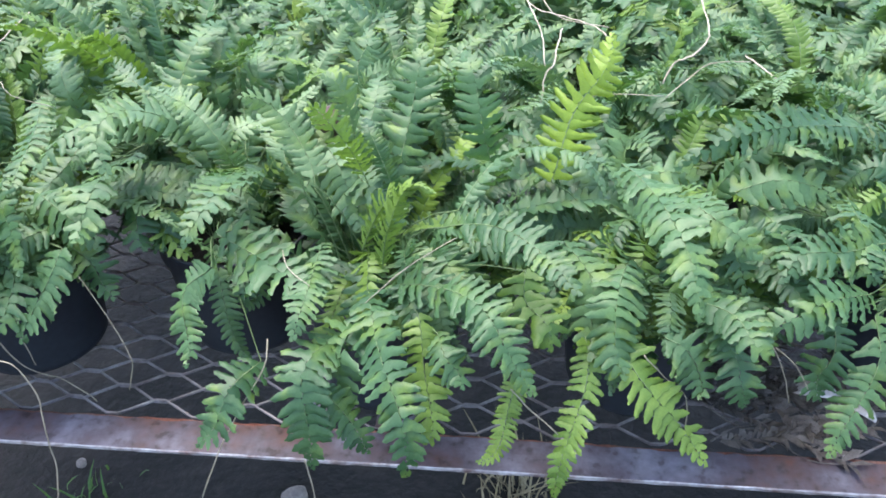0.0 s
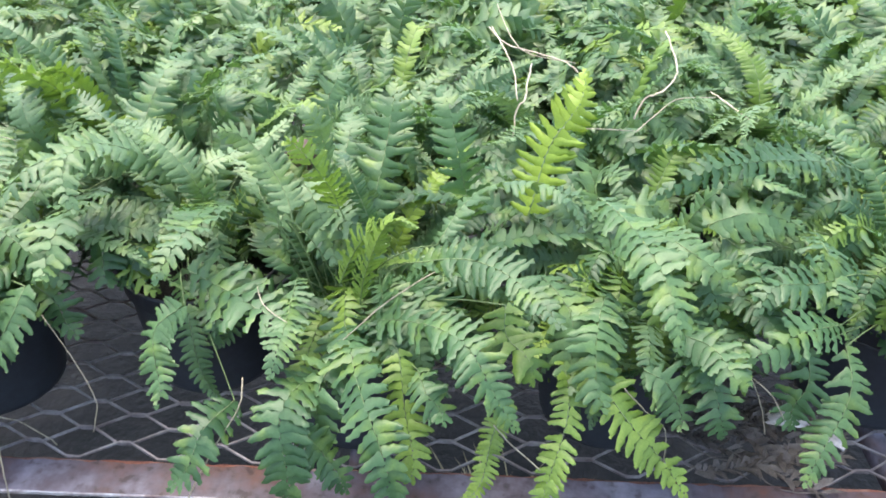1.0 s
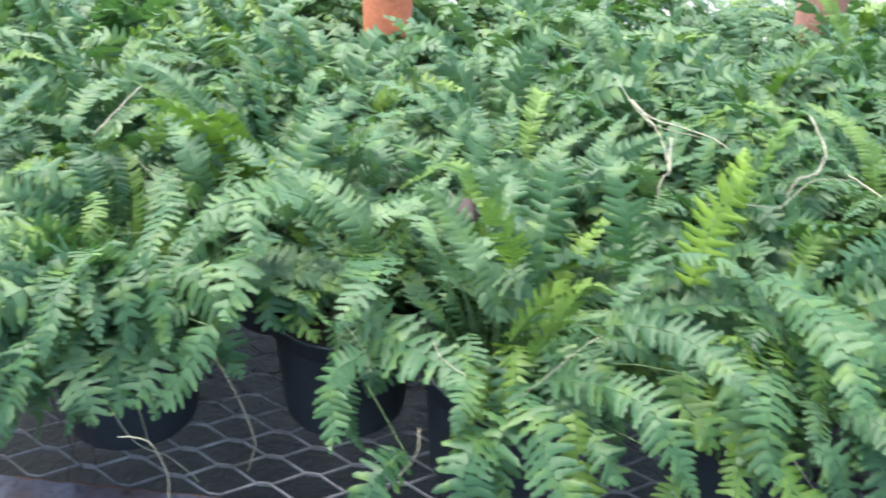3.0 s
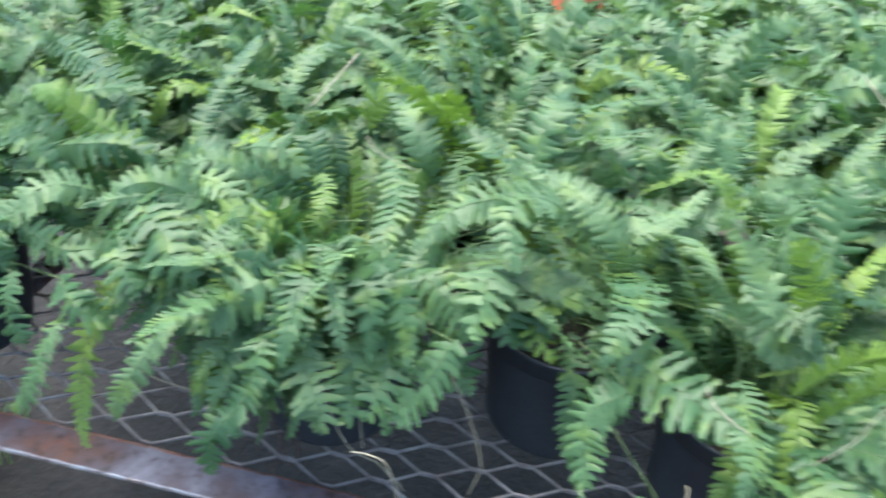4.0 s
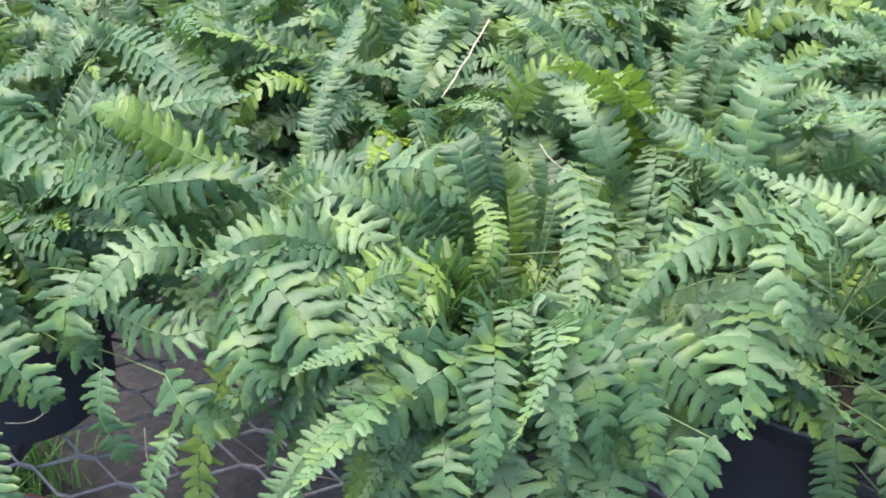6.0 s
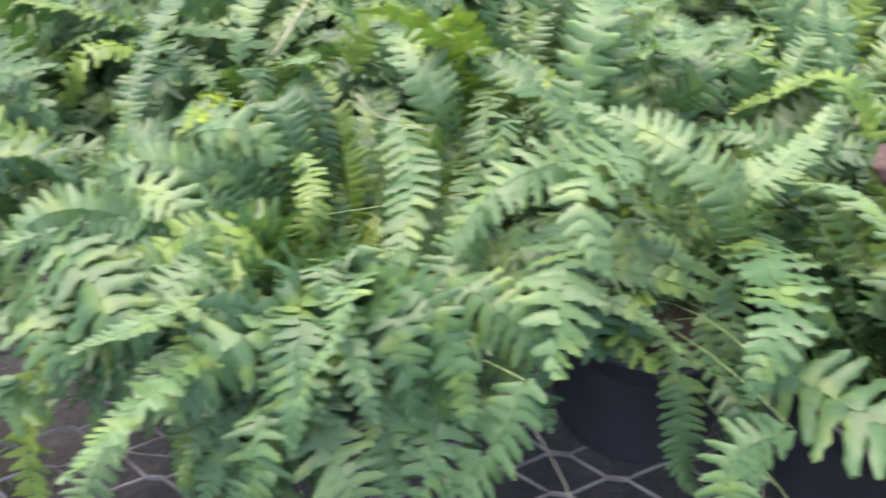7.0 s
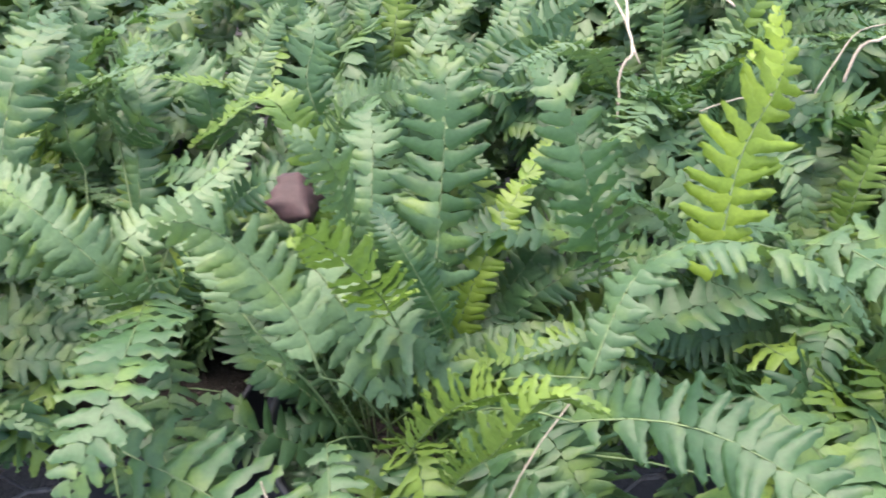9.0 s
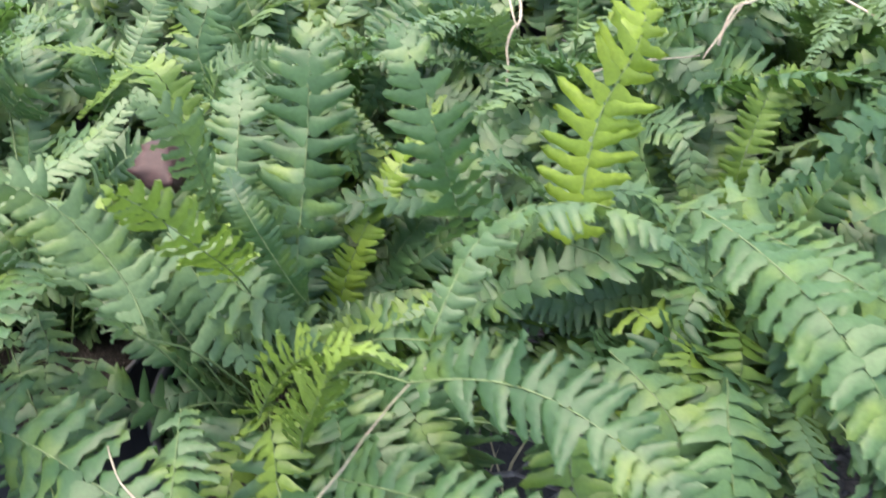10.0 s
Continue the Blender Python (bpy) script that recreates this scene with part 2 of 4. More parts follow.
# expanded mesh: slit strands that zigzag between shared knuckles
LONG, SHORT, STRAND = 0.1095, 0.0455, 0.00125


def expanded_mesh():
    verts, faces = [], []
    rows = int((BACK - FRONT - 0.05) / SHORT * 2)
    cols = int((RIGHT - LEFT - 0.04) / LONG)
    rnd = random.Random(11)
    for r in range(1, rows):
        y = r * SHORT / 2
        step = LONG / 2
        line = []
        for c in range(2 * cols + 1):
            x = c * step
            up = (c + r) % 2
            yy = y + (SHORT / 4 if up else -SHORT / 4)
            flat = 0.0075
            line.append((x - flat, yy, 0.0012 if up else -0.0012))
            line.append((x + flat, yy, 0.0012 if up else -0.0012))
        start = len(verts)
        for k, (x, yy, z) in enumerate(line):
            jx, jy, jz = rnd.uniform(-0.001, 0.001), rnd.uniform(-0.0007, 0.0007), 0.004 * noise.noise((x * 2.2, yy * 2.2, 1))
            h = STRAND * 1.25
            for dy, dz in ((-STRAND, -h), (STRAND, -h * 0.6), (STRAND, h), (-STRAND, h * 0.6)):
                verts.append((x + jx, yy + jy + dy, z + jz + dz))
        for k in range(len(line) - 1):
            a, b = start + 4 * k, start + 4 * k + 4
            for i in range(4):
                j = (i + 1) % 4
                faces.append((a + i, a + j, b + j, b + i))
    return mesh_of("mesh_panel", verts, faces, WIRE, False)


child("mesh_panel", expanded_mesh(), bench, "weathered expanded steel mesh with long diamond openings", pose(LEFT + 0.02 + MESH_SHIFT[0], FRONT + 0.054 + MESH_SHIFT[1], BENCH_Z - 0.003))

# ---------------------------------------------------------------- pots
def pot_meshes(r=0.100, h=0.163):
    b = r * 0.80
    body = [(b * 0.93, 0.0), (b, 0.004), (b * 1.02, 0.012), (r * 0.93, h * 0.80), (r * 0.945, h * 0.84), (r * 0.905, h * 0.84), (b * 0.97, 0.012), (b * 0.9, 0.008)]
    rim = [(r * 0.945, h * 0.842), (r * 0.985, h * 0.845), (r * 0.995, h * 0.97), (r * 1.02, h * 0.985), (r * 1.02, h), (r * 0.985, h * 1.004), (r * 0.955, h * 0.98), (r * 0.94, h * 0.85)]
    soil = [(r * 0.93, h * 0.80), (r * 0.9, h * 0.825), (r * 0.6, h * 0.86), (r * 0.25, h * 0.89), (0.004, h * 0.90)]
    v, f = lathe(body, 36)
    body_me = mesh_of("pot", v, f, POT)
    v, f = lathe(rim + rim[:1], 36, False)
    rim_me = mesh_of("rim", v, f, POT)
    v, f = lathe(soil, 28)
    soil_me = mesh_of("soil", v, f, SOIL)
    return body_me, rim_me, soil_me


POT_MESHES = pot_meshes()

# ---------------------------------------------------------------- fern fronds
def leaflet_template(curl, fold, sickle, steps):
    """A leaflet along +x from 0 to 1, as wide as 1 in y: broad eared base, blunt tip, toothed and ruffled edge, folded along its vein and curled down."""
    shape = {8: [(0, 1.16), (0.10, 1.22), (0.28, 0.93), (0.45, 0.79), (0.62, 0.75), (0.80, 0.67), (0.94, 0.46), (1.0, 0.20)], 4: [(0, 1.15), (0.20, 1.20), (0.50, 0.80), (0.86, 0.60), (1.0, 0.18)], 2: [(0, 1.2), (0.62, 0.80), (1.0, 0.20)]}[steps]
    verts, faces = [], []
    for k, (s, w) in enumerate(shape):
        bend = -curl * s * s
        lean = 1.35 * sickle * s * s
        for c in (-1, 0, 1):
            ear = 0.11 if 0 < s < 0.15 and c == 1 else 0.0
            tooth = (0.035 if (k + (c > 0)) % 2 else -0.035) * abs(c) if steps == 8 else 0.0
            ruffle = (0.065 * math.sin(2.6 * k + 1.3 * c + 9 * curl)) * abs(c) * (0.4 + s)
            verts.append((s - 0.05 * abs(c) * s, (0.5 * w + tooth) * c + lean + ear, bend + ruffle - fold * abs(c) * w * min(0.5, 0.14 + 0.5 * s)))
    for k in range(len(shape) - 1):
        for c in range(2):
            faces.append((3 * k + c, 3 * k + 3 + c, 3 * k + 4 + c, 3 * k + 1 + c))
    return np.array(verts), np.array(faces)


TEMPLATES = {steps: [leaflet_template(c, f, s, steps) for c, f, s in ((-0.08, 0.18, 0.16), (0.06, 0.27, 0.22), (0.16, 0.16, 0.14), (0.26, 0.29, 0.26), (0.38, 0.22, 0.18), (0.58, 0.30, 0.28))] for steps in (2, 4, 8)}


def frond_layout(root, mid, tip, width, face, seed, pitch=0.0094, bare=0.12, cup=0.0, curl=0.3, taper=0.0, lap=1.0, wild=1.0):
    """The midrib of a frond that passes root, mid and tip, and a place for each leaflet: origin, axes, template."""
    rnd = random.Random(seed)
    root, mid, tip, face = Vector(root), Vector(mid), Vector(tip), Vector(face).normalized()
    ctrl = 2 * mid - (root + tip) / 2
    sway = Vector((rnd.uniform(-1, 1), rnd.uniform(-1, 1), rnd.uniform(-1, 1))) * 0.014
    roll, wave = rnd.uniform(-0.5, 0.5), rnd.uniform(0, 6)
    def at(u):
        return root * (1 - u) ** 2 + ctrl * (2 * u * (1 - u)) + tip * u * u + sway * math.sin(u * 6.0) * u
    fine = [at(i / 60) for i in range(61)]
    arc = [0.0]
    for a, b in zip(fine, fine[1:]):
        arc.append(arc[-1] + (b - a).length)
    length = arc[-1]
    def point(s):
        k = max(0, min(59, int(np.searchsorted(arc, s)) - 1))
        w = (s - arc[k]) / max(1e-6, arc[k + 1] - arc[k])
        return fine[k].lerp(fine[k + 1], w), (fine[k + 1] - fine[k]).normalized()
    spots = []
    s = bare * length
    flip = 1
    while s < length * 0.995:
        u = (s - bare * length) / (length * (1 - bare))
        p, way = point(s)
        side = way.cross(face)
        side = side.normalized() if side.length > 1e-3 else Vector((1, 0, 0))
        up = side.cross(way)
        turn = Matrix.Rotation(roll * math.sin(u * 5 + wave), 3, way)
        side, up = turn @ side, turn @ up
        size = (0.62 + 0.38 * min(1, u / 0.22)) * (1.0 if u < 0.5 else max(0.16, (1 - ((u - 0.5) / 0.5) ** (1.7 + taper)) ** 0.8))
        flip = -flip
        a = radians(rnd.gauss(10 + 18 * u * u, 5 * wild))
        c = radians(cup + 6 * math.sin(9 * u + wave) + rnd.gauss(0, 6 * wild))
        out = (side * flip * math.cos(c) + up * math.sin(c)).normalized()
        axis = (out * math.cos(a) + way * math.sin(a)).normalized()
        normal = (up * math.cos(c) - side * flip * math.sin(c)).normalized()
        normal = Matrix.Rotation(radians(rnd.gauss(10, 6 * wild)), 3, axis) @ normal if flip > 0 else Matrix.Rotation(radians(rnd.gauss(-10, 6 * wild)), 3, axis) @ normal
        across = normal.cross(axis) * (1 if flip > 0 else -1)
        ln = width / 2 * size * rnd.gauss(1.0, 0.08)
        wd = pitch * lap * (0.66 + 0.34 * size) * rnd.uniform(0.9, 1.1)
        kind = min(5, max(0, int(rnd.gauss(curl * 6, 1.3))))
        if rnd.random() > 0.03:
            spots.append((p + axis * 0.0006, axis * ln, across * wd, normal * ln, kind))
        s += pitch / 2 * (0.72 + 0.28 * size) * rnd.uniform(0.93, 1.07)
    rib = [(point(length * k / 11)[0], 0.00065 * (1 - 0.75 * k / 11)) for k in range(12)]
    return spots, rib


def frond_meshes(name, layout, mat, steps=8, whole=False):
    """Leaflets joined into one mesh, and the midrib."""
    spots, rib = layout
    verts, faces, base = [], [], 0
    for o, ax, ac, nm, kind in spots:
        tv, tf = TEMPLATES[steps][kind]
        axes = np.array([ax, ac, nm])
        verts.append(tv @ axes + np.array(o))
        faces.append(tf + base)
        base += len(tv)
    v, f = tube([p for p, _ in rib][::2 if whole else 1], [r for _, r in rib][::2 if whole else 1], 3 if whole else 4)
    if whole:
        count = sum(len(x) for x in faces)
        all_faces = np.concatenate(faces).tolist() + [[i + base for i in q] for q in f]
        return mesh_of(name, np.concatenate(verts).tolist() + [tuple(p) for p in v], all_faces, [mat, STEM], True, [0] * count + [1] * len(f)), None
    leaf = mesh_of(name, np.concatenate(verts).tolist(), np.concatenate(faces).tolist(), mat)
    return leaf, mesh_of("midrib", v, f, STEM)


def library():
    """Fronds in four habits for the mass of the ferns, rooted at the origin and leaning towards +x."""
    rnd = random.Random(3)
    out = {}
    habits = {"arching": (0.16, 0.14, 0.28, 0.08), "upright": (0.08, 0.15, 0.21, 0.19), "hanging": (0.13, 0.085, 0.22, -0.07), "short": (0.07, 0.085, 0.14, 0.08)}
    for habit, (mx, mz, tx, tz) in habits.items():
        out[habit] = []
        for k in range(9):
            j = lambda s: rnd.gauss(0, s)
            mid = (mx + j(0.015), j(0.012), mz + j(0.015))
            tip = (tx + j(0.025), j(0.035), tz + j(0.025))
            face = (0.1 + j(0.25), j(0.3), 1) if habit != "upright" else (-0.45, j(0.4), 0.85)
            base = rnd.uniform(0.034, 0.050) * (0.85 if habit == "short" else 1)
            for far in (False, True):
                width = base * (1.4 if far else 1.0)
                lay = frond_layout((0, 0, 0), mid, tip, width, face, 100 + k, width * (0.22 if far else rnd.uniform(0.165, 0.205)), 0.10, rnd.uniform(-12, 14), rnd.uniform(0.1, 0.5), 0.0, rnd.uniform(0.86, 1.16), 1.5 if far else 1.3)
                for tag, mat in enumerate((LEAF, PALE, FRESH, YOUNG)):
                    out.setdefault((habit, far, tag), []).append(frond_meshes("frond", lay, mat, 2 if far else 4, far))
    return out


LIBRARY = library()


def fern(x, y, label, seed, arcs, count, height=1.0, spread=1.0, far=False, young=0.012, mix=(0.45, 0.22, 0.2, 0.13), under=0, under_arc=(0, 360), dim=0.65, pot_z=BENCH_Z + 0.001):
    """A potted fern: pot with rim and soil, and a crown of fronds in the given arcs of the compass (degrees, from +x)."""
    rnd = random.Random(seed)
    thing = tagged(new("potted_fern"), label, "fern", "ferns on the bench")
    thing.matrix_basis = pose(x, y, pot_z)
    body, rim, soil = POT_MESHES
    pot = child("pot", body, thing, "black plastic nursery pot", pose(0, 0, 0, 0, 0, rnd.uniform(0, 360)))
    child("rim", rim, pot)
    child("soil", soil, thing)
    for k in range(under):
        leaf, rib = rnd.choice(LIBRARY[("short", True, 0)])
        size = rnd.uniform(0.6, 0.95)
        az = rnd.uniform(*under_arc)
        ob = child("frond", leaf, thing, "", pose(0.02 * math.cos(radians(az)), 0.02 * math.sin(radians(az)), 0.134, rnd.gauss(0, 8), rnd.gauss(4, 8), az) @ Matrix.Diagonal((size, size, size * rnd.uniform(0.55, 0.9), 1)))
        # inner fronds limited to dark tones: crown shade put into their colour
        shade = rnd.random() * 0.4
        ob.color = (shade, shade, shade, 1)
    for k in range(count):
        a0, a1 = arcs[k % len(arcs)]
        az = rnd.uniform(a0, a1)
        habit = rnd.choices(("arching", "upright", "hanging", "short"), mix)[0]
        if not far and math.sin(radians(az)) < -0.3 and habit in ("arching", "hanging"):
            habit = "short"
        pale = 0.46 if far else 0.30
        fresh = rnd.choices((0, 1, 2, 3), (1 - pale - 0.12 - young, pale, 0.12, young))[0]
        leaf, rib = rnd.choice(LIBRARY[(habit, far, fresh)])
        size = rnd.uniform(0.85, 1.12)
        r = rnd.uniform(0.0, 0.045)
        m = pose(r * math.cos(radians(az)), r * math.sin(radians(az)), 0.138, rnd.gauss(0, 7), rnd.gauss(0, 6), az + rnd.gauss(0, 10)) @ Matrix.Diagonal((size * spread, size * rnd.choice((-1, 1)), size * height, 1))
        ob = child("frond", leaf, thing, "fresh yellow-green young frond" if fresh == 3 else "", m)
        shade = rnd.random() ** dim
        ob.color = (shade, shade, shade, 1)
        if rib:
            child("midrib", rib, ob)
    return thing


def hero(thing, root, mid, tip, width=0.056, face=(0, -0.55, 0.85), seed=1, mat=None, cup=0.0, curl=0.42, bare=0.02, label="", taper=0.0, lap=1.0, shade=None):
    """A single frond of a fern, set by where its root, middle and tip lie."""
    place = Vector(thing.matrix_basis.translation)
    pitch = width * random.Random(seed + 7).uniform(0.165, 0.212)
    lay = frond_layout(Vector(root) - place, Vector(mid) - place, Vector(tip) - place, width, face, seed, pitch, bare, cup, curl, taper, lap)
    rnd = random.Random(seed)
    start = lay[1][0][0]
    foot = Vector((rnd.uniform(-0.03, 0.03), rnd.uniform(-0.045, 0.01), 0.134))
    knee = foot * 0.5 + start * 0.5 + Vector((0, 0, max(0.0, 0.3 * (start.z - foot.z))))
    stipe = [(foot * (1 - u) ** 2 + knee * (2 * u * (1 - u)) + start * u * u, 0.0007) for u in (0, 0.2, 0.4, 0.6, 0.8)]
    words = label or ("fresh yellow-green young frond" if mat in (YOUNG, FRESH) else "")
    # leaf tone, random unless given; low given values paint in canopy shadow
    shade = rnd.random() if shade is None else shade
    budget = PICKED.get(thing.name, 0) + len(lay[0])
    if budget <= 300:
        PICKED[thing.name] = budget
        v, f = tube([p for p, _ in stipe + lay[1]], [r for _, r in stipe + lay[1]], 5)
        ob = child("frond", mesh_of("frond", v, f, STEM), thing, words)
        for o, ax, ac, nm, kind in lay[0]:
            leaf = child("leaflet", leaflet_mesh(kind, mat or LEAF), ob)
            leaf.matrix_basis = Matrix.Translation(o) @ Matrix((ax, ac, nm)).transposed().to_4x4()
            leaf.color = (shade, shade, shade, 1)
        return ob
    leaf, rib = frond_meshes("frond", (lay[0], stipe + lay[1]), mat or LEAF)
    ob = child("frond", leaf, thing, words)
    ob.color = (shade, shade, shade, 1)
    child("midrib", rib, ob)
    return ob


PICKED, LEAFLETS = {}, {}


def leaflet_mesh(kind, mat):
    """One shared leaflet mesh of a kind and leaf colour."""
    if (kind, mat.name) not in LEAFLETS:
        v, f = TEMPLATES[8][kind]
        LEAFLETS[(kind, mat.name)] = mesh_of("leaflet", v.tolist(), f.tolist(), mat)
    return LEAFLETS[(kind, mat.name)]


def cascade(thing, count, arc, reach, tips, tops, seed, bare=0.3):
    """Fronds that rise from the crown and fall towards one side, between the longest ones."""
    rnd = random.Random(seed)
    base = Vector(thing.matrix_basis.translation)
    for _ in range(count):
        az, r = radians(rnd.uniform(*arc)), rnd.uniform(*reach)
        way = Vector((math.cos(az), math.sin(az), 0))
        aside = Vector((-way.y, way.x, 0)) * rnd.gauss(0, 0.02)
        root = Vector((base.x, base.y, 0.855)) + way * 0.03
        top = rnd.uniform(*tops)
        mid = base + way * r * rnd.uniform(0.52, 0.68) + aside
        mid.z = top
        tip = base + way * r + aside * 2
        tip.z = rnd.uniform(*tips)
        mat = rnd.choices((LEAF, PALE, FRESH), (0.73, 0.14, 0.13))[0]
        wide = rnd.uniform(0.034, 0.050)
        lay = frond_layout(root - base, mid - base, tip - base, wide, (rnd.gauss(0, 0.2), -0.5 + rnd.gauss(0, 0.2), 0.85), rnd.randrange(9999), wide * rnd.uniform(0.165, 0.205), bare, rnd.uniform(-10, 12), rnd.uniform(0.1, 0.5), 0.0, rnd.uniform(0.86, 1.16))
        leaf, rib = frond_meshes("frond", lay, mat, 4)
        ob = child("frond", leaf, thing)
        shade = rnd.random() * 0.7
        ob.color = (shade, shade, shade, 1)
        child("midrib", rib, ob)


CLAY_SPOTS = ((-0.225, 1.84), (0.87, 2.24))
TO_FRONT = (0.05, -0.9, 0.42)
LUSH = "lush green sword fern in a black plastic nursery pot"
BUSHY = "dense bushy sword fern crowded among others on the bench"
ALL = [(0, 360)]
SIDES = [(150, 205), (-25, 30), (30, 150), (30, 150)]
FRONTS = SIDES + [(205, 335)]
LOW = (0.22, 0.08, 0.16, 0.54)
SHORT_SKIRT = (0.26, 0.10, 0.03, 0.61)

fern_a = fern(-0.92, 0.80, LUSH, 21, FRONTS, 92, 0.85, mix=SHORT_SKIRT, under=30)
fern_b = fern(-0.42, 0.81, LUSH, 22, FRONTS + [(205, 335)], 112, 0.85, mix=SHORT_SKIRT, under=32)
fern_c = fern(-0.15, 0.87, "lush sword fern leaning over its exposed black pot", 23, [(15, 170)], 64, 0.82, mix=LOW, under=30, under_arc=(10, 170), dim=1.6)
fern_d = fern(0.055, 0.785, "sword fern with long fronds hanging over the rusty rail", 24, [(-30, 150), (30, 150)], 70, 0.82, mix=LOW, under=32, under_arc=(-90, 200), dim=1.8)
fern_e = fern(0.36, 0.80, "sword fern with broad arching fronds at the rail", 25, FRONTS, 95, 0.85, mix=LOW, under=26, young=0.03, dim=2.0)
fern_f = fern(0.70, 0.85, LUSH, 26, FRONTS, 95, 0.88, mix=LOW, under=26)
fern(1.02, 0.86, LUSH, 27, ALL, 50, 0.95)
fern(-1.22, 0.88, LUSH, 28, ALL, 50, 0.95)
rows = ((1.095, 0.02, 9, 0.28, 72, False), (1.37, 0.16, 10, 0.27, 46, True), (1.61, 0.0, 11, 0.27, 40, True), (1.86, 0.14, 10, 0.28, 36, True), (2.12, 0.0, 10, 0.30, 34, True), (2.40, 0.14, 10, 0.32, 30, True))
for k, (y, shift, count, gap, fronds, far) in enumerate(rows):
    rnd = random.Random(50 + k)
    for i in range(count):
        x = (i - (count - 1) / 2) * gap + shift + rnd.uniform(-0.03, 0.03)
        yy = y + rnd.uniform(-0.03, 0.03)
        tall = rnd.uniform(0.88, 1.05)
        if any(abs(x - px) < 0.2 and 0 < py - yy < 0.35 for px, py in CLAY_SPOTS):
            tall = 0.72
        if any(math.hypot(x - px, yy - py) < 0.17 for px, py in CLAY_SPOTS):
            continue
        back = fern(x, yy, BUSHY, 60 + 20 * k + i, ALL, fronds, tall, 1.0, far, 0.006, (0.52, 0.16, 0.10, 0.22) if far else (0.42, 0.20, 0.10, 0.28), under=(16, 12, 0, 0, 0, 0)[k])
        if not far:
            cascade(back, 12, (195, 345), (0.12, 0.25), (0.87, 0.97), (0.94, 1.02), 30 + i)

# fronds that fall between the longer ones
cascade(fern_a, 28, (215, 330), (0.10, 0.20), (0.86, 0.94), (0.95, 1.00), 1)
cascade(fern_b, 46, (190, 298), (0.09, 0.19), (0.89, 0.95), (0.95, 1.00), 2)
cascade(fern_a, 20, (285, 360), (0.12, 0.24), (0.86, 0.92), (0.93, 0.99), 11)
cascade(fern_b, 22, (172, 240), (0.12, 0.25), (0.86, 0.93), (0.93, 0.99), 12)
cascade(fern_b, 34, (205, 292), (0.13, 0.21), (0.80, 0.89), (0.90, 0.96), 13)
cascade(fern_b, 16, (115, 200), (0.12, 0.27), (0.92, 0.98), (0.97, 1.02), 14)
cascade(fern_a, 16, (-5, 75), (0.12, 0.28), (0.91, 0.98), (0.97, 1.02), 15)
cascade(fern_d, 16, (262, 340), (0.11, 0.18), (0.83, 0.90), (0.90, 0.95), 5)
cascade(fern_e, 34, (205, 335), (0.11, 0.20), (0.84, 0.93), (0.92, 0.97), 6)
cascade(fern_f, 34, (205, 335), (0.12, 0.24), (0.87, 0.95), (0.95, 1.00), 7)

# fronds that stand out, fern by fern
hero(fern_d, (0.135, 0.672, 1.000), (0.205, 0.632, 1.022), (0.258, 0.570, 1.006), .050, seed=301, cup=8, shade=.08)
hero(fern_d, (0.081, 0.668, 0.930), (0.175, 0.597, 0.965), (0.231, 0.554, 0.900), .057, seed=302, cup=6, curl=.45)
hero(fern_d, (0.059, 0.662, 0.930), (0.090, 0.561, 0.920), (0.108, 0.521, 0.820), .060, seed=303, curl=.2)
# next two fronds darkened in colour for the shadow of the canopy above
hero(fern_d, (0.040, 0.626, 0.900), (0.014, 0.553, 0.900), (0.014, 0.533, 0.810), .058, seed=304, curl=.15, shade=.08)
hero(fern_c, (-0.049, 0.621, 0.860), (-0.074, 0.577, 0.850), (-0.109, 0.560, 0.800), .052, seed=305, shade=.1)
hero(fern_d, (0.005, 0.708, 0.950), (0.007, 0.632, 0.950), (0.000, 0.583, 0.924), .044, seed=306, mat=PALE)
hero(fern_c, (-0.107, 0.837, 0.970), (-0.104, 0.714, 1.000), (-0.124, 0.662, 0.972), .062, seed=307, cup=4, curl=.2, shade=.55)
hero(fern_c, (-0.109, 0.715, 0.950), (-0.055, 0.680, 0.948), (0.003, 0.650, 0.939), .082, seed=308, curl=.4, lap=.9, shade=.35)
hero(fern_d, (-0.011, 0.721, 1.005), (-0.033, 0.745, 1.035), (-0.091, 0.811, 1.021), .042, seed=309, mat=PALE, face=(0.45,0.5,0.7), cup=-12, curl=.4, shade=.7)
hero(fern_d, (0.010, 0.690, 1.030), (-0.016, 0.727, 1.070), (-0.060, 0.715, 1.105), .044, seed=310, mat=PALE, face=(0.1, -0.6, 0.8), cup=4, curl=.5, bare=.1, shade=.9)
hero(fern_d, (0.047, 0.745, 1.012), (0.031, 0.720, 1.070), (0.008, 0.705, 1.098), .038, seed=311, mat=FRESH, face=(0, -0.85, 0.5), curl=.5, shade=.95)
hero(fern_d, (0.080, 0.754, 0.980), (0.065, 0.749, 1.030), (0.044, 0.806, 1.042), .023, seed=312)
hero(fern_d, (0.072, 0.775, 0.980), (0.087, 0.849, 1.045), (0.096, 0.905, 1.090), .068, seed=313, face=TO_FRONT, curl=.35, lap=.85, shade=.8)
hero(fern_d, (0.046, 0.808, 0.960), (0.040, 0.829, 1.020), (0.035, 0.923, 1.040), .049, seed=314, face=TO_FRONT, lap=.95, shade=.75)
hero(fern_e, (0.183, 0.801, 0.970), (0.165, 0.793, 1.057), (0.140, 0.856, 1.097), .052, seed=315, face=TO_FRONT, curl=.1, lap=.95, shade=.75)
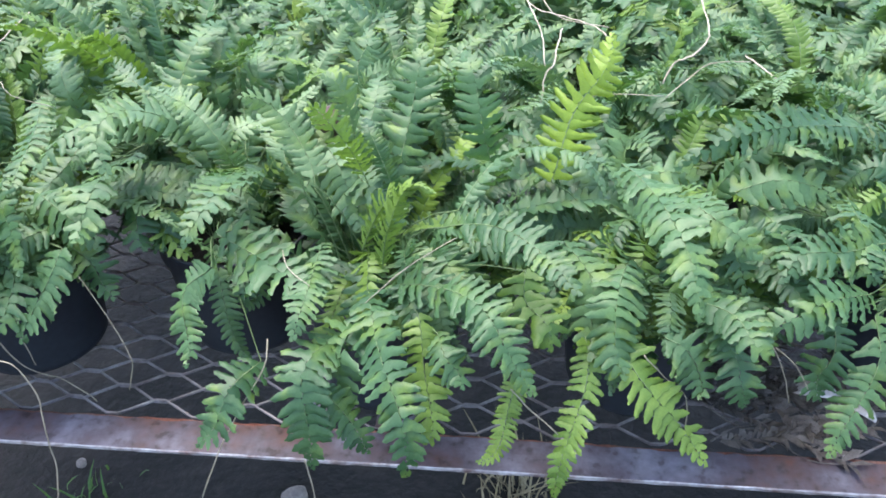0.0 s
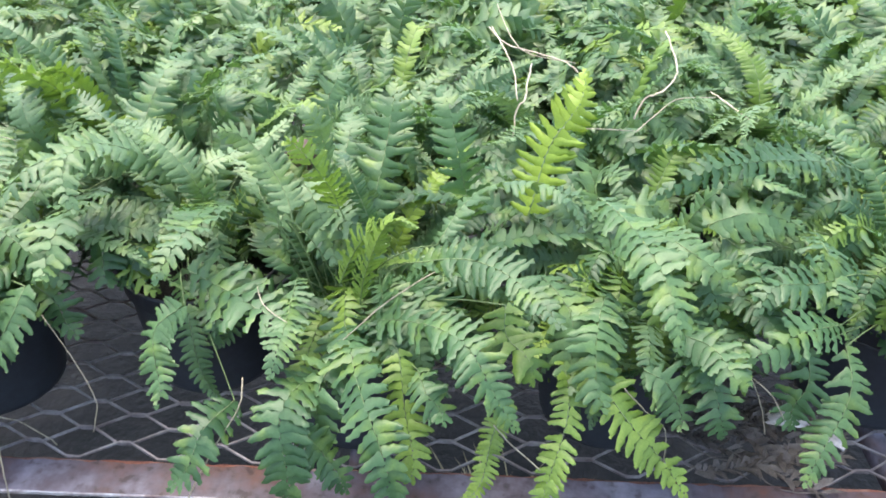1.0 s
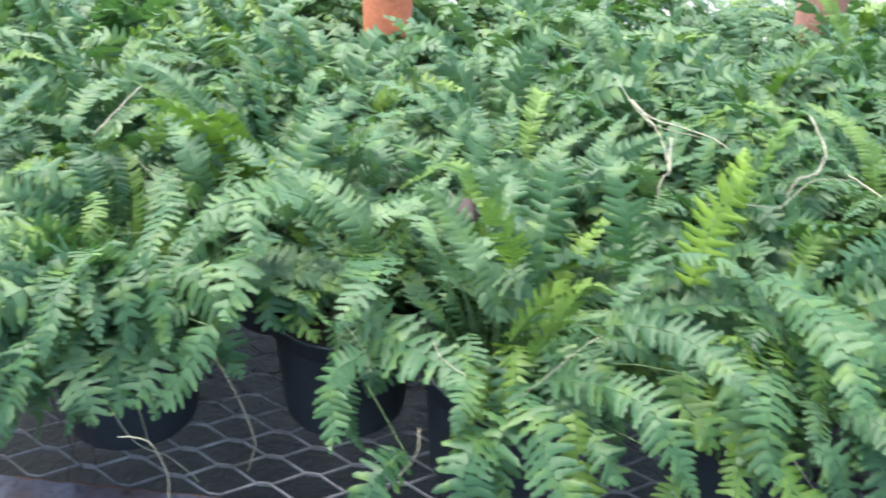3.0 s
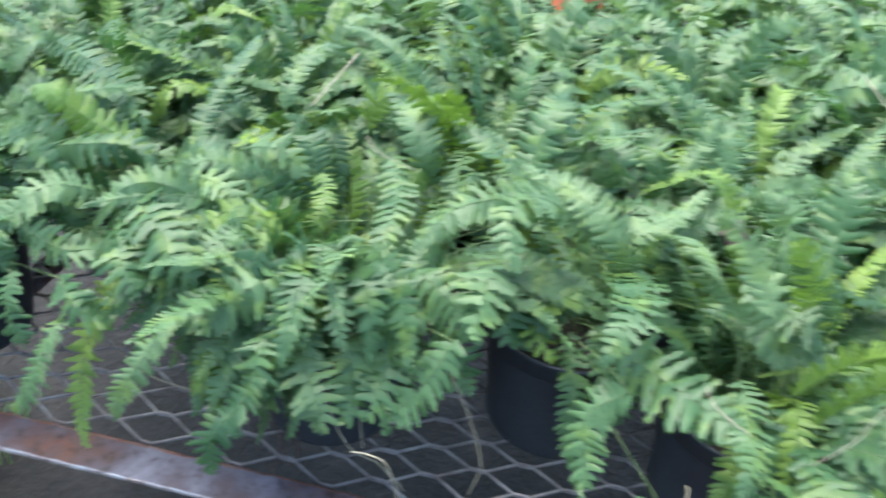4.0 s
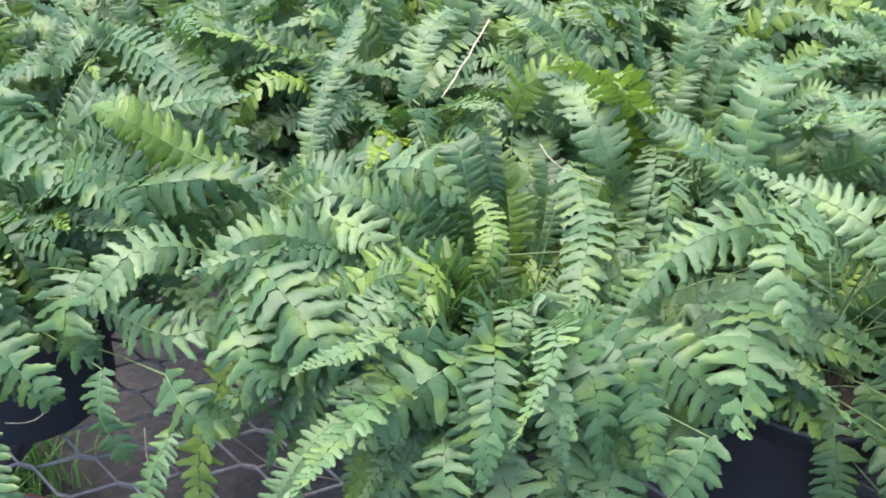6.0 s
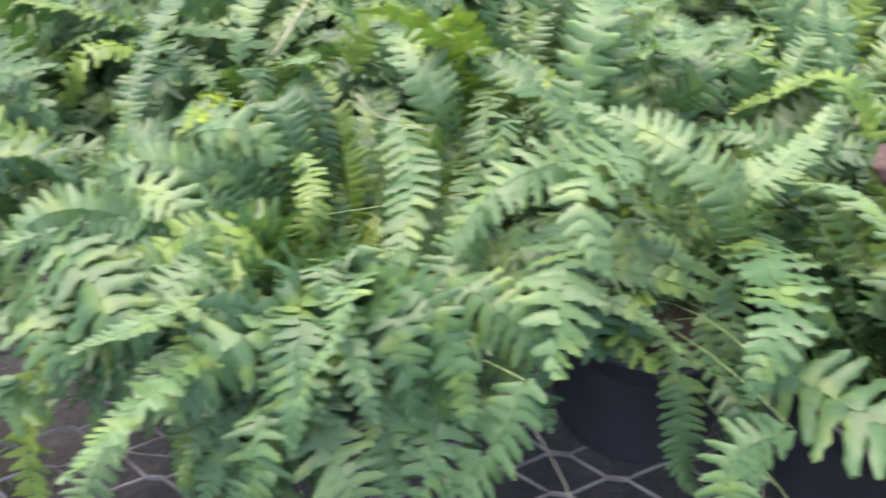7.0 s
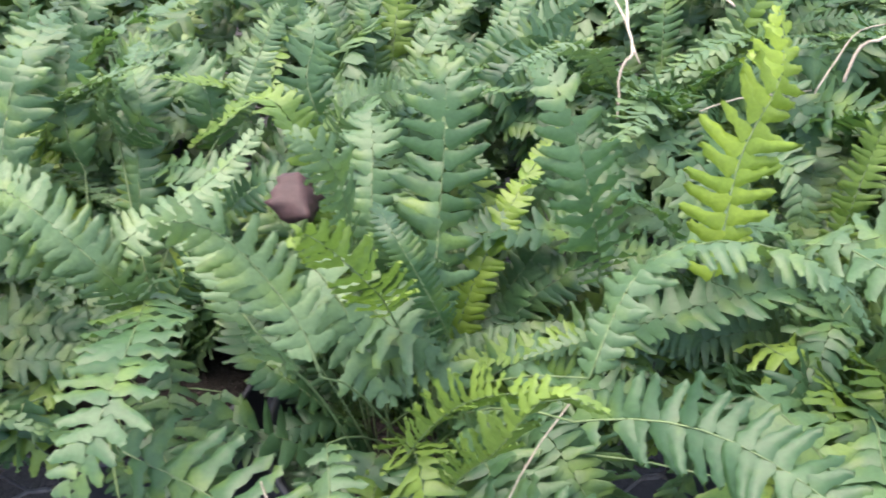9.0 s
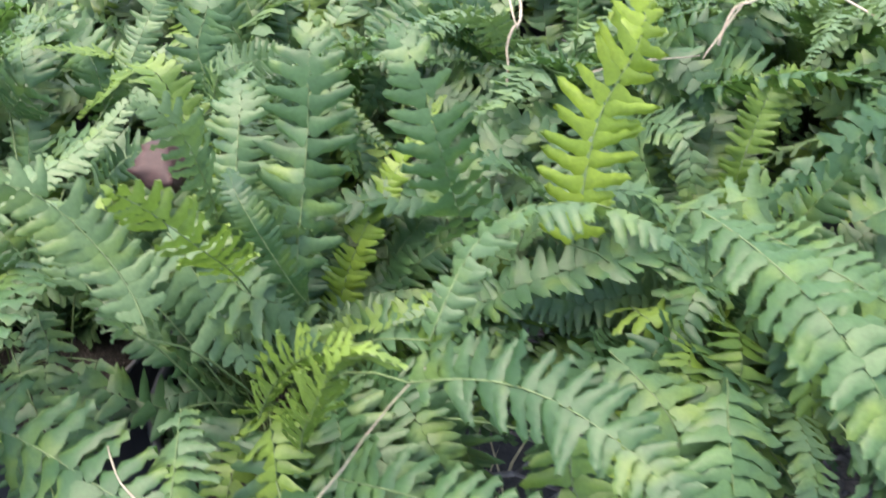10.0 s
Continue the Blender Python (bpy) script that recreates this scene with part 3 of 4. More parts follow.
hero(fern_d, (0.148, 0.695, 1.005), (0.213, 0.742, 1.052), (0.283, 0.688, 1.031), .040, seed=316, mat=PALE, face=(-0.1,0.35,0.8), cup=-8, curl=.5)
hero(fern_d, (0.050, 0.695, 0.952), (0.083, 0.668, 1.030), (0.118, 0.640, 1.065), .034, seed=317, mat=FRESH, face=(0.1, -0.7, 0.6), shade=.9, cup=-32, curl=.5, lap=1.12)
hero(fern_d, (0.073, 0.677, 0.940), (0.094, 0.640, 1.040), (0.133, 0.625, 1.064), .034, seed=318, mat=FRESH, face=(0.1, -0.7, 0.6), shade=.9, cup=-32, curl=.5, lap=1.12)
hero(fern_e, (0.240, 0.764, 1.000), (0.268, 0.815, 1.068), (0.298, 0.885, 1.118), .064, seed=319, mat=YOUNG, face=TO_FRONT, lap=.92, curl=.5)
hero(fern_e, (0.306, 0.744, 1.036), (0.345, 0.650, 1.030), (0.366, 0.583, 0.975), .056, seed=320, curl=.4, shade=.75, cup=-10)
hero(fern_e, (0.297, 0.648, 0.920), (0.336, 0.591, 0.880), (0.394, 0.559, 0.810), .054, seed=321, mat=FRESH)
hero(fern_e, (0.273, 0.649, 0.910), (0.275, 0.588, 0.870), (0.256, 0.546, 0.770), .038, seed=322, mat=FRESH, curl=.1)
hero(fern_f, (0.661, 0.920, 0.980), (0.507, 0.832, 1.040), (0.370, 0.782, 1.010), .061, seed=323, curl=.2, cup=-6)
hero(fern_f, (0.551, 0.677, 0.940), (0.487, 0.639, 0.950), (0.437, 0.646, 0.930), .052, seed=324, shade=.5)
hero(fern_f, (0.581, 0.722, 0.970), (0.509, 0.688, 0.980), (0.461, 0.664, 0.955), .058, seed=325)
hero(fern_e, (0.361, 0.775, 0.990), (0.398, 0.704, 1.000), (0.435, 0.681, 0.975), .057, seed=326)
hero(fern_e, (0.379, 0.655, 0.940), (0.413, 0.619, 0.945), (0.439, 0.592, 0.934), .052, seed=327)
hero(fern_e, (0.391, 0.659, 0.920), (0.414, 0.615, 0.910), (0.431, 0.597, 0.860), .052, seed=328)
hero(fern_f, (0.511, 0.648, 0.930), (0.511, 0.632, 0.890), (0.515, 0.627, 0.840), .053, seed=329)
hero(fern_f, (0.556, 0.667, 0.920), (0.552, 0.625, 0.870), (0.523, 0.586, 0.810), .052, seed=330)
hero(fern_a, (-0.179, 0.876, 0.980), (-0.239, 0.822, 1.030), (-0.321, 0.755, 0.985), .061, seed=331, mat=PALE, cup=-8)
hero(fern_c, (-0.111, 0.805, 0.970), (-0.142, 0.816, 1.030), (-0.239, 0.900, 1.030), .047, seed=332, mat=PALE)
hero(fern_b, (-0.233, 0.824, 0.984), (-0.242, 0.728, 0.988), (-0.241, 0.671, 0.966), .066, seed=333, curl=.15)
hero(fern_b, (-0.262, 0.678, 0.950), (-0.283, 0.652, 0.910), (-0.306, 0.631, 0.860), .053, seed=334)
hero(fern_c, (-0.096, 0.657, 0.950), (-0.128, 0.641, 0.910), (-0.125, 0.605, 0.870), .047, seed=336)
hero(fern_b, (-0.200, 0.897, 0.980), (-0.270, 0.933, 1.020), (-0.354, 1.006, 1.017), .039, seed=337)
hero(fern_b, (-0.341, 0.915, 0.970), (-0.361, 0.933, 1.030), (-0.432, 1.031, 1.030), .050, seed=338, mat=PALE)
hero(fern_d, (0.114, 0.626, 0.930), (0.126, 0.582, 0.880), (0.121, 0.558, 0.830), .046, seed=339, mat=FRESH)
hero(fern_d, (0.134, 0.610, 0.920), (0.147, 0.583, 0.910), (0.159, 0.565, 0.890), .043, seed=340)
hero(fern_d, (0.030, 0.557, 0.890), (0.054, 0.557, 0.850), (0.070, 0.552, 0.810), .043, seed=341)
hero(fern_d, (0.215, 0.649, 0.970), (0.221, 0.619, 0.950), (0.236, 0.593, 0.920), .060, seed=342, mat=FRESH)
hero(fern_d, (0.221, 0.592, 0.900), (0.205, 0.571, 0.860), (0.173, 0.554, 0.810), .027, seed=343, mat=FRESH)
hero(fern_d, (0.058, 0.630, 0.920), (0.042, 0.586, 0.900), (0.037, 0.560, 0.850), .061, seed=344)
hero(fern_e, (0.255, 0.712, 0.960), (0.282, 0.657, 0.940), (0.288, 0.604, 0.900), .060, seed=345)
hero(fern_e, (0.314, 0.678, 0.960), (0.301, 0.624, 0.940), (0.313, 0.591, 0.900), .062, seed=346)
hero(fern_e, (0.350, 0.619, 0.920), (0.378, 0.611, 0.900), (0.386, 0.597, 0.870), .052, seed=347)
hero(fern_f, (0.454, 0.785, 0.970), (0.473, 0.724, 0.970), (0.482, 0.677, 0.950), .061, seed=348)
hero(fern_f, (0.430, 0.774, 0.990), (0.487, 0.784, 1.000), (0.534, 0.782, 0.990), .065, seed=349)
hero(fern_f, (0.550, 0.788, 0.980), (0.544, 0.714, 0.980), (0.558, 0.682, 0.950), .055, seed=350)
hero(fern_b, (-0.612, 0.741, 1.000), (-0.556, 0.691, 0.991), (-0.510, 0.674, 0.957), .070, seed=351)
hero(fern_a, (-0.706, 0.678, 0.981), (-0.652, 0.682, 0.961), (-0.608, 0.691, 0.932), .046, seed=352, mat=PALE)
hero(fern_a, (-0.648, 0.755, 0.980), (-0.689, 0.705, 1.010), (-0.744, 0.666, 0.971), .046, seed=353, mat=PALE)
hero(fern_a, (-0.762, 0.774, 0.999), (-0.690, 0.793, 1.019), (-0.623, 0.790, 0.985), .056, seed=354, cup=-18, curl=.6)
hero(fern_a, (-0.952, 0.847, 1.027), (-0.822, 0.788, 1.028), (-0.766, 0.781, 0.994), .060, seed=355)
hero(fern_a, (-0.856, 0.994, 1.037), (-0.725, 0.909, 1.038), (-0.660, 0.859, 1.009), .060, seed=356)
hero(fern_b, (-0.645, 0.839, 0.999), (-0.700, 0.822, 1.029), (-0.797, 0.857, 1.038), .046, seed=357, mat=FRESH)
hero(fern_b, (-0.556, 0.858, 0.999), (-0.509, 0.847, 1.024), (-0.465, 0.843, 0.995), .054, seed=358, mat=PALE)
hero(fern_b, (-0.581, 0.755, 0.981), (-0.555, 0.779, 1.010), (-0.523, 0.766, 0.991), .060, seed=359, mat=PALE)
hero(fern_b, (-0.539, 0.735, 0.971), (-0.495, 0.745, 0.996), (-0.455, 0.742, 0.990), .030, seed=360)
hero(fern_b, (-0.453, 0.852, 1.000), (-0.435, 0.801, 0.981), (-0.439, 0.755, 0.952), .030, seed=361, mat=FRESH, shade=.1)
hero(fern_b, (-0.383, 0.910, 1.009), (-0.360, 0.826, 0.990), (-0.354, 0.756, 0.962), .048, seed=362)
hero(fern_b, (-0.298, 0.825, 0.990), (-0.314, 0.783, 0.971), (-0.335, 0.735, 0.942), .048, seed=363)
hero(fern_b, (-0.418, 0.719, 0.967), (-0.456, 0.669, 0.972), (-0.491, 0.626, 0.938), .066, seed=364)
hero(fern_b, (-0.412, 0.719, 0.962), (-0.416, 0.669, 0.963), (-0.394, 0.646, 0.943), .056, seed=365)
hero(fern_b, (-0.407, 0.672, 0.933), (-0.392, 0.641, 0.904), (-0.380, 0.624, 0.845), .060, seed=366, mat=PALE, shade=.8, curl=.1)
hero(fern_b, (-0.346, 0.691, 0.933), (-0.353, 0.656, 0.904), (-0.360, 0.630, 0.864), .052, seed=367)
hero(fern_b, (-0.431, 0.623, 0.914), (-0.452, 0.598, 0.875), (-0.462, 0.578, 0.805), .043, seed=368)
hero(fern_b, (-0.513, 0.647, 0.943), (-0.541, 0.617, 0.913), (-0.565, 0.592, 0.844), .033, seed=369, mat=PALE)
hero(fern_a, (-0.786, 0.610, 0.951), (-0.759, 0.577, 0.912), (-0.751, 0.553, 0.863), .043, seed=370)
hero(fern_a, (-0.700, 0.653, 0.942), (-0.692, 0.627, 0.912), (-0.682, 0.620, 0.878), .038, seed=371)
hero(fern_b, (-0.643, 0.638, 0.913), (-0.649, 0.602, 0.883), (-0.689, 0.594, 0.824), .030, seed=372)
hero(fern_a, (-0.803, 0.641, 0.970), (-0.763, 0.638, 0.951), (-0.740, 0.641, 0.917), .053, seed=373)
hero(fern_a, (-0.891, 0.723, 0.999), (-0.810, 0.678, 1.009), (-0.782, 0.657, 0.975), .053, seed=374, mat=PALE)
hero(fern_b, (-0.288, 0.728, 0.942), (-0.320, 0.696, 0.943), (-0.344, 0.670, 0.918), .048, seed=375)
hero(fern_c, (-0.141, 0.843, 0.990), (-0.222, 0.785, 1.055), (-0.212, 0.722, 1.012), .056, seed=376, mat=PALE, curl=.25)
hero(fern_c, (-0.146, 0.826, 0.980), (-0.102, 0.826, 1.020), (-0.032, 0.914, 1.040), .036, seed=377, mat=PALE)
hero(fern_c, (-0.169, 0.805, 0.930), (-0.187, 0.762, 0.920), (-0.165, 0.753, 0.895), .044, seed=378, mat=FRESH)
hero(fern_b, (-0.324, 0.754, 0.971), (-0.282, 0.727, 0.962), (-0.245, 0.707, 0.933), .057, seed=379)
hero(fern_b, (-0.290, 0.725, 0.923), (-0.257, 0.713, 0.898), (-0.235, 0.704, 0.863), .048, seed=380)
hero(fern_b, (-0.223, 0.939, 0.979), (-0.226, 0.983, 1.018), (-0.202, 1.100, 1.037), .060, seed=381, face=TO_FRONT, lap=.95, shade=.75)
hero(fern_b, (-0.610, 0.864, 0.980), (-0.617, 0.959, 1.030), (-0.634, 1.110, 1.040), .033, seed=382)
hero(fern_b, (-0.545, 0.988, 1.000), (-0.544, 1.042, 1.040), (-0.520, 1.147, 1.030), .036, seed=383, mat=PALE)
hero(fern_b, (-0.445, 1.013, 0.980), (-0.416, 1.025, 1.030), (-0.357, 1.031, 1.000), .044, seed=384, mat=FRESH)
hero(fern_b, (-0.399, 0.733, 0.962), (-0.386, 0.710, 0.942), (-0.373, 0.689, 0.923), .036, seed=385)
hero(fern_b, (-0.374, 0.787, 0.970), (-0.373, 0.753, 0.960), (-0.374, 0.724, 0.930), .030, seed=386)
hero(fern_a, (-0.652, 0.658, 0.942), (-0.622, 0.642, 0.922), (-0.596, 0.647, 0.913), .048, seed=387)
hero(fern_b, (-0.628, 0.729, 0.981), (-0.595, 0.677, 0.972), (-0.565, 0.657, 0.942), .056, seed=388)
hero(fern_b, (-0.500, 0.730, 0.962), (-0.494, 0.672, 0.953), (-0.523, 0.639, 0.923), .050, seed=389)
hero(fern_b, (-0.442, 0.650, 0.933), (-0.436, 0.621, 0.914), (-0.445, 0.607, 0.874), .050, seed=390)
hero(fern_b, (-0.328, 0.675, 0.923), (-0.322, 0.660, 0.904), (-0.333, 0.635, 0.874), .050, seed=391)
hero(fern_a, (-0.732, 0.702, 0.990), (-0.727, 0.662, 0.971), (-0.710, 0.664, 0.941), .056, seed=392)
hero(fern_c, (-0.068, 0.966, 1.000), (-0.045, 0.991, 1.030), (-0.017, 1.054, 1.050), .029, seed=393, mat=PALE, face=TO_FRONT, lap=.95, shade=.75)
hero(fern_c, (-0.081, 0.985, 0.970), (-0.084, 0.996, 1.020), (-0.092, 1.047, 1.040), .046, seed=394, face=TO_FRONT, lap=.95, shade=.75)
hero(fern_c, (-0.185, 0.980, 0.960), (-0.195, 1.010, 1.000), (-0.200, 1.076, 1.020), .052, seed=395, face=TO_FRONT, lap=.95, shade=.75)
hero(fern_d, (0.004, 0.992, 0.980), (-0.003, 1.015, 1.020), (-0.011, 1.084, 1.040), .049, seed=396, face=TO_FRONT, lap=.95, shade=.75)
hero(fern_d, (0.015, 0.926, 1.000), (0.038, 0.914, 1.050), (0.080, 0.951, 1.040), .029, seed=397, mat=PALE)
hero(fern_c, (-0.155, 0.989, 0.980), (-0.127, 0.975, 1.020), (-0.134, 1.058, 1.030), .049, seed=398, face=TO_FRONT, lap=.95, shade=.75)
hero(fern_d, (0.013, 0.776, 0.960), (0.052, 0.752, 0.970), (0.076, 0.732, 0.950), .048, seed=399, mat=PALE)
hero(fern_d, (0.275, 0.795, 0.930), (0.266, 0.772, 0.910), (0.271, 0.758, 0.880), .048, seed=400)
hero(fern_e, (0.349, 0.775, 0.960), (0.315, 0.748, 0.950), (0.308, 0.738, 0.930), .053, seed=401)
hero(fern_c, (-0.192, 0.851, 0.950), (-0.174, 0.808, 0.930), (-0.186, 0.774, 0.890), .053, seed=402)
# dark leaf colour on these two stands in for canopy shadow
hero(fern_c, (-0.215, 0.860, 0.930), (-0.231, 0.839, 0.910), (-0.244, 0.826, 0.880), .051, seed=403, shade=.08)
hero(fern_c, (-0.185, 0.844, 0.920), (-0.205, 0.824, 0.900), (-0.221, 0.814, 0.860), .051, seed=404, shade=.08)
hero(fern_e, (0.342, 0.713, 0.930), (0.337, 0.686, 0.920), (0.338, 0.673, 0.880), .048, seed=405, mat=FRESH)
hero(fern_e, (0.318, 0.813, 0.980), (0.342, 0.789, 1.000), (0.397, 0.801, 0.990), .052, seed=406, mat=PALE)
hero(fern_e, (0.285, 0.766, 0.940), (0.290, 0.739, 0.950), (0.318, 0.735, 0.930), .052, seed=407, mat=FRESH)
hero(fern_c, (-0.152, 0.801, 0.890), (-0.135, 0.753, 0.840), (-0.103, 0.733, 0.750), .040, seed=408)
hero(fern_c, (-0.108, 0.815, 0.930), (-0.104, 0.797, 0.910), (-0.091, 0.771, 0.870), .040, seed=409, mat=PALE)
hero(fern_c, (-0.126, 0.797, 0.910), (-0.110, 0.762, 0.880), (-0.104, 0.729, 0.830), .040, seed=410, shade=.1)
hero(fern_c, (-0.069, 0.786, 0.910), (-0.082, 0.749, 0.880), (-0.101, 0.737, 0.830), .044, seed=411)
hero(fern_d, (0.023, 0.814, 0.990), (0.025, 0.808, 1.046), (-0.008, 0.820, 1.085), .040, seed=412, mat=PALE, face=(0.5, -0.6, 0.5), shade=.8)
hero(fern_d, (0.075, 0.800, 0.950), (0.060, 0.790, 1.010), (0.044, 0.797, 1.045), .034, seed=413, mat=PALE, face=TO_FRONT)
hero(fern_d, (0.004, 0.782, 1.020), (0.025, 0.752, 1.000), (0.042, 0.726, 0.960), .057, seed=414, mat=PALE, shade=.6)
hero(fern_d, (0.027, 0.776, 1.000), (0.053, 0.743, 1.000), (0.079, 0.738, 0.980), .052, seed=415, mat=PALE)
hero(fern_d, (-0.017, 0.766, 0.990), (-0.021, 0.760, 0.975), (-0.026, 0.757, 0.955), .036, seed=416, mat=PALE)
# canopy shadow put into the colour of this low frond
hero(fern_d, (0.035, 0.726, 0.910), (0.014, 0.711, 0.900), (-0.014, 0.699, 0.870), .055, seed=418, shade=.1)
hero(fern_a, (-0.780, 0.871, 0.970), (-0.701, 0.858, 0.940), (-0.651, 0.870, 0.880), .047, seed=420)
hero(fern_a, (-0.628, 0.849, 0.980), (-0.680, 0.845, 0.940), (-0.724, 0.831, 0.900), .047, seed=421, shade=.3)
hero(fern_b, (-0.604, 0.860, 0.970), (-0.634, 0.824, 0.950), (-0.672, 0.809, 0.900), .044, seed=422)
hero(fern_a, (-0.744, 0.847, 0.960), (-0.718, 0.839, 0.920), (-0.703, 0.830, 0.870), .044, seed=423, shade=.2)
hero(fern_c, (-0.226, 0.768, 0.950), (-0.218, 0.756, 0.934), (-0.206, 0.744, 0.910), .047, seed=424, shade=.2)
hero(fern_c, (-0.181, 0.764, 0.940), (-0.191, 0.758, 0.918), (-0.206, 0.752, 0.890), .044, seed=425, shade=.1)


def stem(thing, name, radius, mat, points):
    """A thin runner, stalk or root of a fern, smoothed through a few points."""
    place = Vector(thing.matrix_basis.translation)
    pts = [Vector(p) - place for p in points]
    path = []
    for k in range(len(pts) - 1):
        p0, p1, p2, p3 = pts[max(k - 1, 0)], pts[k], pts[k + 1], pts[min(k + 2, len(pts) - 1)]
        for u in (0, 0.25, 0.5, 0.75):
            path.append(0.5 * (2 * p1 + (p2 - p0) * u + (2 * p0 - 5 * p1 + 4 * p2 - p3) * u * u + (3 * p1 - p0 - 3 * p2 + p3) * u ** 3))
    path.append(pts[-1])
    rnd = random.Random(len(points) + int(1000 * abs(points[0][0])))
    path = [p + Vector((rnd.uniform(-1, 1), rnd.uniform(-1, 1), rnd.uniform(-1, 1))) * radius * 0.5 for p in path]
    v, f = tube(path, [radius * 0.66 * rnd.uniform(0.8, 1.15) for _ in path], 6)
    words = {"runner": "thin pale trailing runner", "dry_stalk": "dry straw-coloured bare stalk", "dead_root": "dry brown hanging root"}
    return child(name, mesh_of(name, v, f, mat), thing, words[name])


# trailing runners, bare stalks and roots
stem(fern_d, "runner", .0011, RUNNER, [(-0.034, 0.612, 0.900), (-0.035, 0.593, 0.880), (-0.057, 0.592, 0.840), (-0.085, 0.578, 0.790), (-0.123, 0.569, 0.700)])
stem(fern_b, "runner", .0011, RUNNER, [(-0.335, 0.599, 0.860), (-0.304, 0.597, 0.860), (-0.287, 0.594, 0.820), (-0.285, 0.583, 0.780), (-0.288, 0.579, 0.720), (-0.293, 0.569, 0.680)])
stem(fern_c, "runner", .0009, RUNNER, [(-0.266, 0.695, 0.900), (-0.237, 0.678, 0.860), (-0.220, 0.668, 0.820), (-0.216, 0.662, 0.800), (-0.224, 0.656, 0.770)])
stem(fern_d, "runner", .0010, RUNNER, [(0.013, 0.531, 0.820), (0.015, 0.532, 0.790), (0.018, 0.528, 0.760)])
stem(fern_d, "runner", .0011, RUNNER, [(0.206, 0.561, 0.900), (0.225, 0.566, 0.870), (0.253, 0.565, 0.840)])
stem(fern_e, "runner", .0009, RUNNER, [(0.329, 0.605, 0.910), (0.354, 0.607, 0.880), (0.379, 0.612, 0.850), (0.386, 0.614, 0.800)])
stem(fern_f, "runner", .0009, RUNNER, [(0.442, 0.603, 0.930), (0.463, 0.613, 0.890), (0.482, 0.622, 0.840)])
stem(fern_f, "runner", .0008, RUNNER, [(0.445, 0.603, 0.930), (0.472, 0.611, 0.900), (0.490, 0.612, 0.870)])
stem(fern_d, "runner", .0008, RUNNER, [(0.058, 0.631, 0.930), (0.091, 0.644, 0.960), (0.115, 0.678, 0.960), (0.146, 0.714, 0.960)])
stem(fern_d, "runner", .0009, RUNNER, [(-0.030, 0.684, 0.955), (-0.020, 0.662, 0.950), (0.008, 0.635, 0.950)])
stem(fern_e, "dry_stalk", .0016, TWIG, [(0.361, 0.881, 1.060), (0.372, 0.893, 1.080), (0.388, 0.889, 1.090), (0.410, 0.931, 1.090), (0.415, 0.948, 1.100), (0.410, 1.004, 1.120)])
stem(fern_e, "dry_stalk", .0012, TWIG, [(0.232, 0.922, 1.060), (0.228, 0.972, 1.080), (0.218, 1.010, 1.090), (0.204, 1.094, 1.090)])
stem(fern_e, "dry_stalk", .0012, TWIG, [(0.301, 0.941, 1.090), (0.290, 0.971, 1.090), (0.255, 1.003, 1.090), (0.221, 1.031, 1.090), (0.200, 1.094, 1.090)])
stem(fern_f, "dry_stalk", .0013, TWIG, [(0.475, 0.995, 1.050), (0.487, 0.959, 1.050), (0.502, 0.909, 1.050)])
stem(fern_b, "runner", .0013, RUNNER, [(-0.390, 0.679, 0.850), (-0.371, 0.676, 0.800), (-0.354, 0.678, 0.770), (-0.324, 0.692, 0.740), (-0.299, 0.699, 0.700)])
stem(fern_b, "runner", .0011, RUNNER, [(-0.624, 0.665, 0.880), (-0.614, 0.680, 0.840), (-0.593, 0.692, 0.800), (-0.547, 0.710, 0.770)])
stem(fern_b, "runner", .0009, RUNNER, [(-0.352, 0.663, 0.880), (-0.348, 0.677, 0.820), (-0.343, 0.677, 0.780)])
stem(fern_a, "runner", .0009, RUNNER, [(-0.804, 0.647, 0.860), (-0.782, 0.654, 0.860), (-0.763, 0.665, 0.880)])
stem(fern_a, "runner", .0009, RUNNER, [(-0.680, 0.652, 0.880), (-0.674, 0.631, 0.840), (-0.676, 0.615, 0.800)])
stem(fern_a, "runner", .0012, RUNNER, [(-0.768, 0.573, 0.860), (-0.767, 0.566, 0.830), (-0.763, 0.559, 0.800)])
stem(fern_b, "dead_root", .0014, BROWN, [(-0.426, 0.682, 0.880), (-0.426, 0.699, 0.800), (-0.422, 0.697, 0.715)])
stem(fern_b, "dead_root", .0012, BROWN, [(-0.415, 0.678, 0.880), (-0.429, 0.685, 0.780), (-0.445, 0.669, 0.710)])
stem(fern_b, "dead_root", .0011, BROWN, [(-0.442, 0.660, 0.880), (-0.442, 0.677, 0.800), (-0.433, 0.687, 0.712)])
stem(fern_b, "dry_stalk", .0015, TWIG, [(-0.486, 1.101, 1.045), (-0.497, 1.044, 1.030), (-0.512, 0.992, 1.010)])
stem(fern_b, "runner", .0009, RUNNER, [(-0.408, 0.880, 1.040), (-0.390, 0.865, 1.030), (-0.350, 0.879, 1.010)])
stem(fern_e, "dry_stalk", .0016, TWIG, [(0.256, 1.044, 1.060), (0.249, 1.006, 1.050), (0.244, 0.973, 1.040), (0.235, 0.966, 1.030), (0.231, 0.946, 1.000)])
stem(fern_e, "runner", .0010, RUNNER, [(0.376, 0.933, 1.020), (0.404, 0.962, 1.030), (0.434, 0.989, 1.040), (0.485, 1.000, 1.040)])
stem(fern_e, "runner", .0009, RUNNER, [(0.275, 0.904, 1.030), (0.310, 0.917, 1.030), (0.376, 0.938, 1.020)])
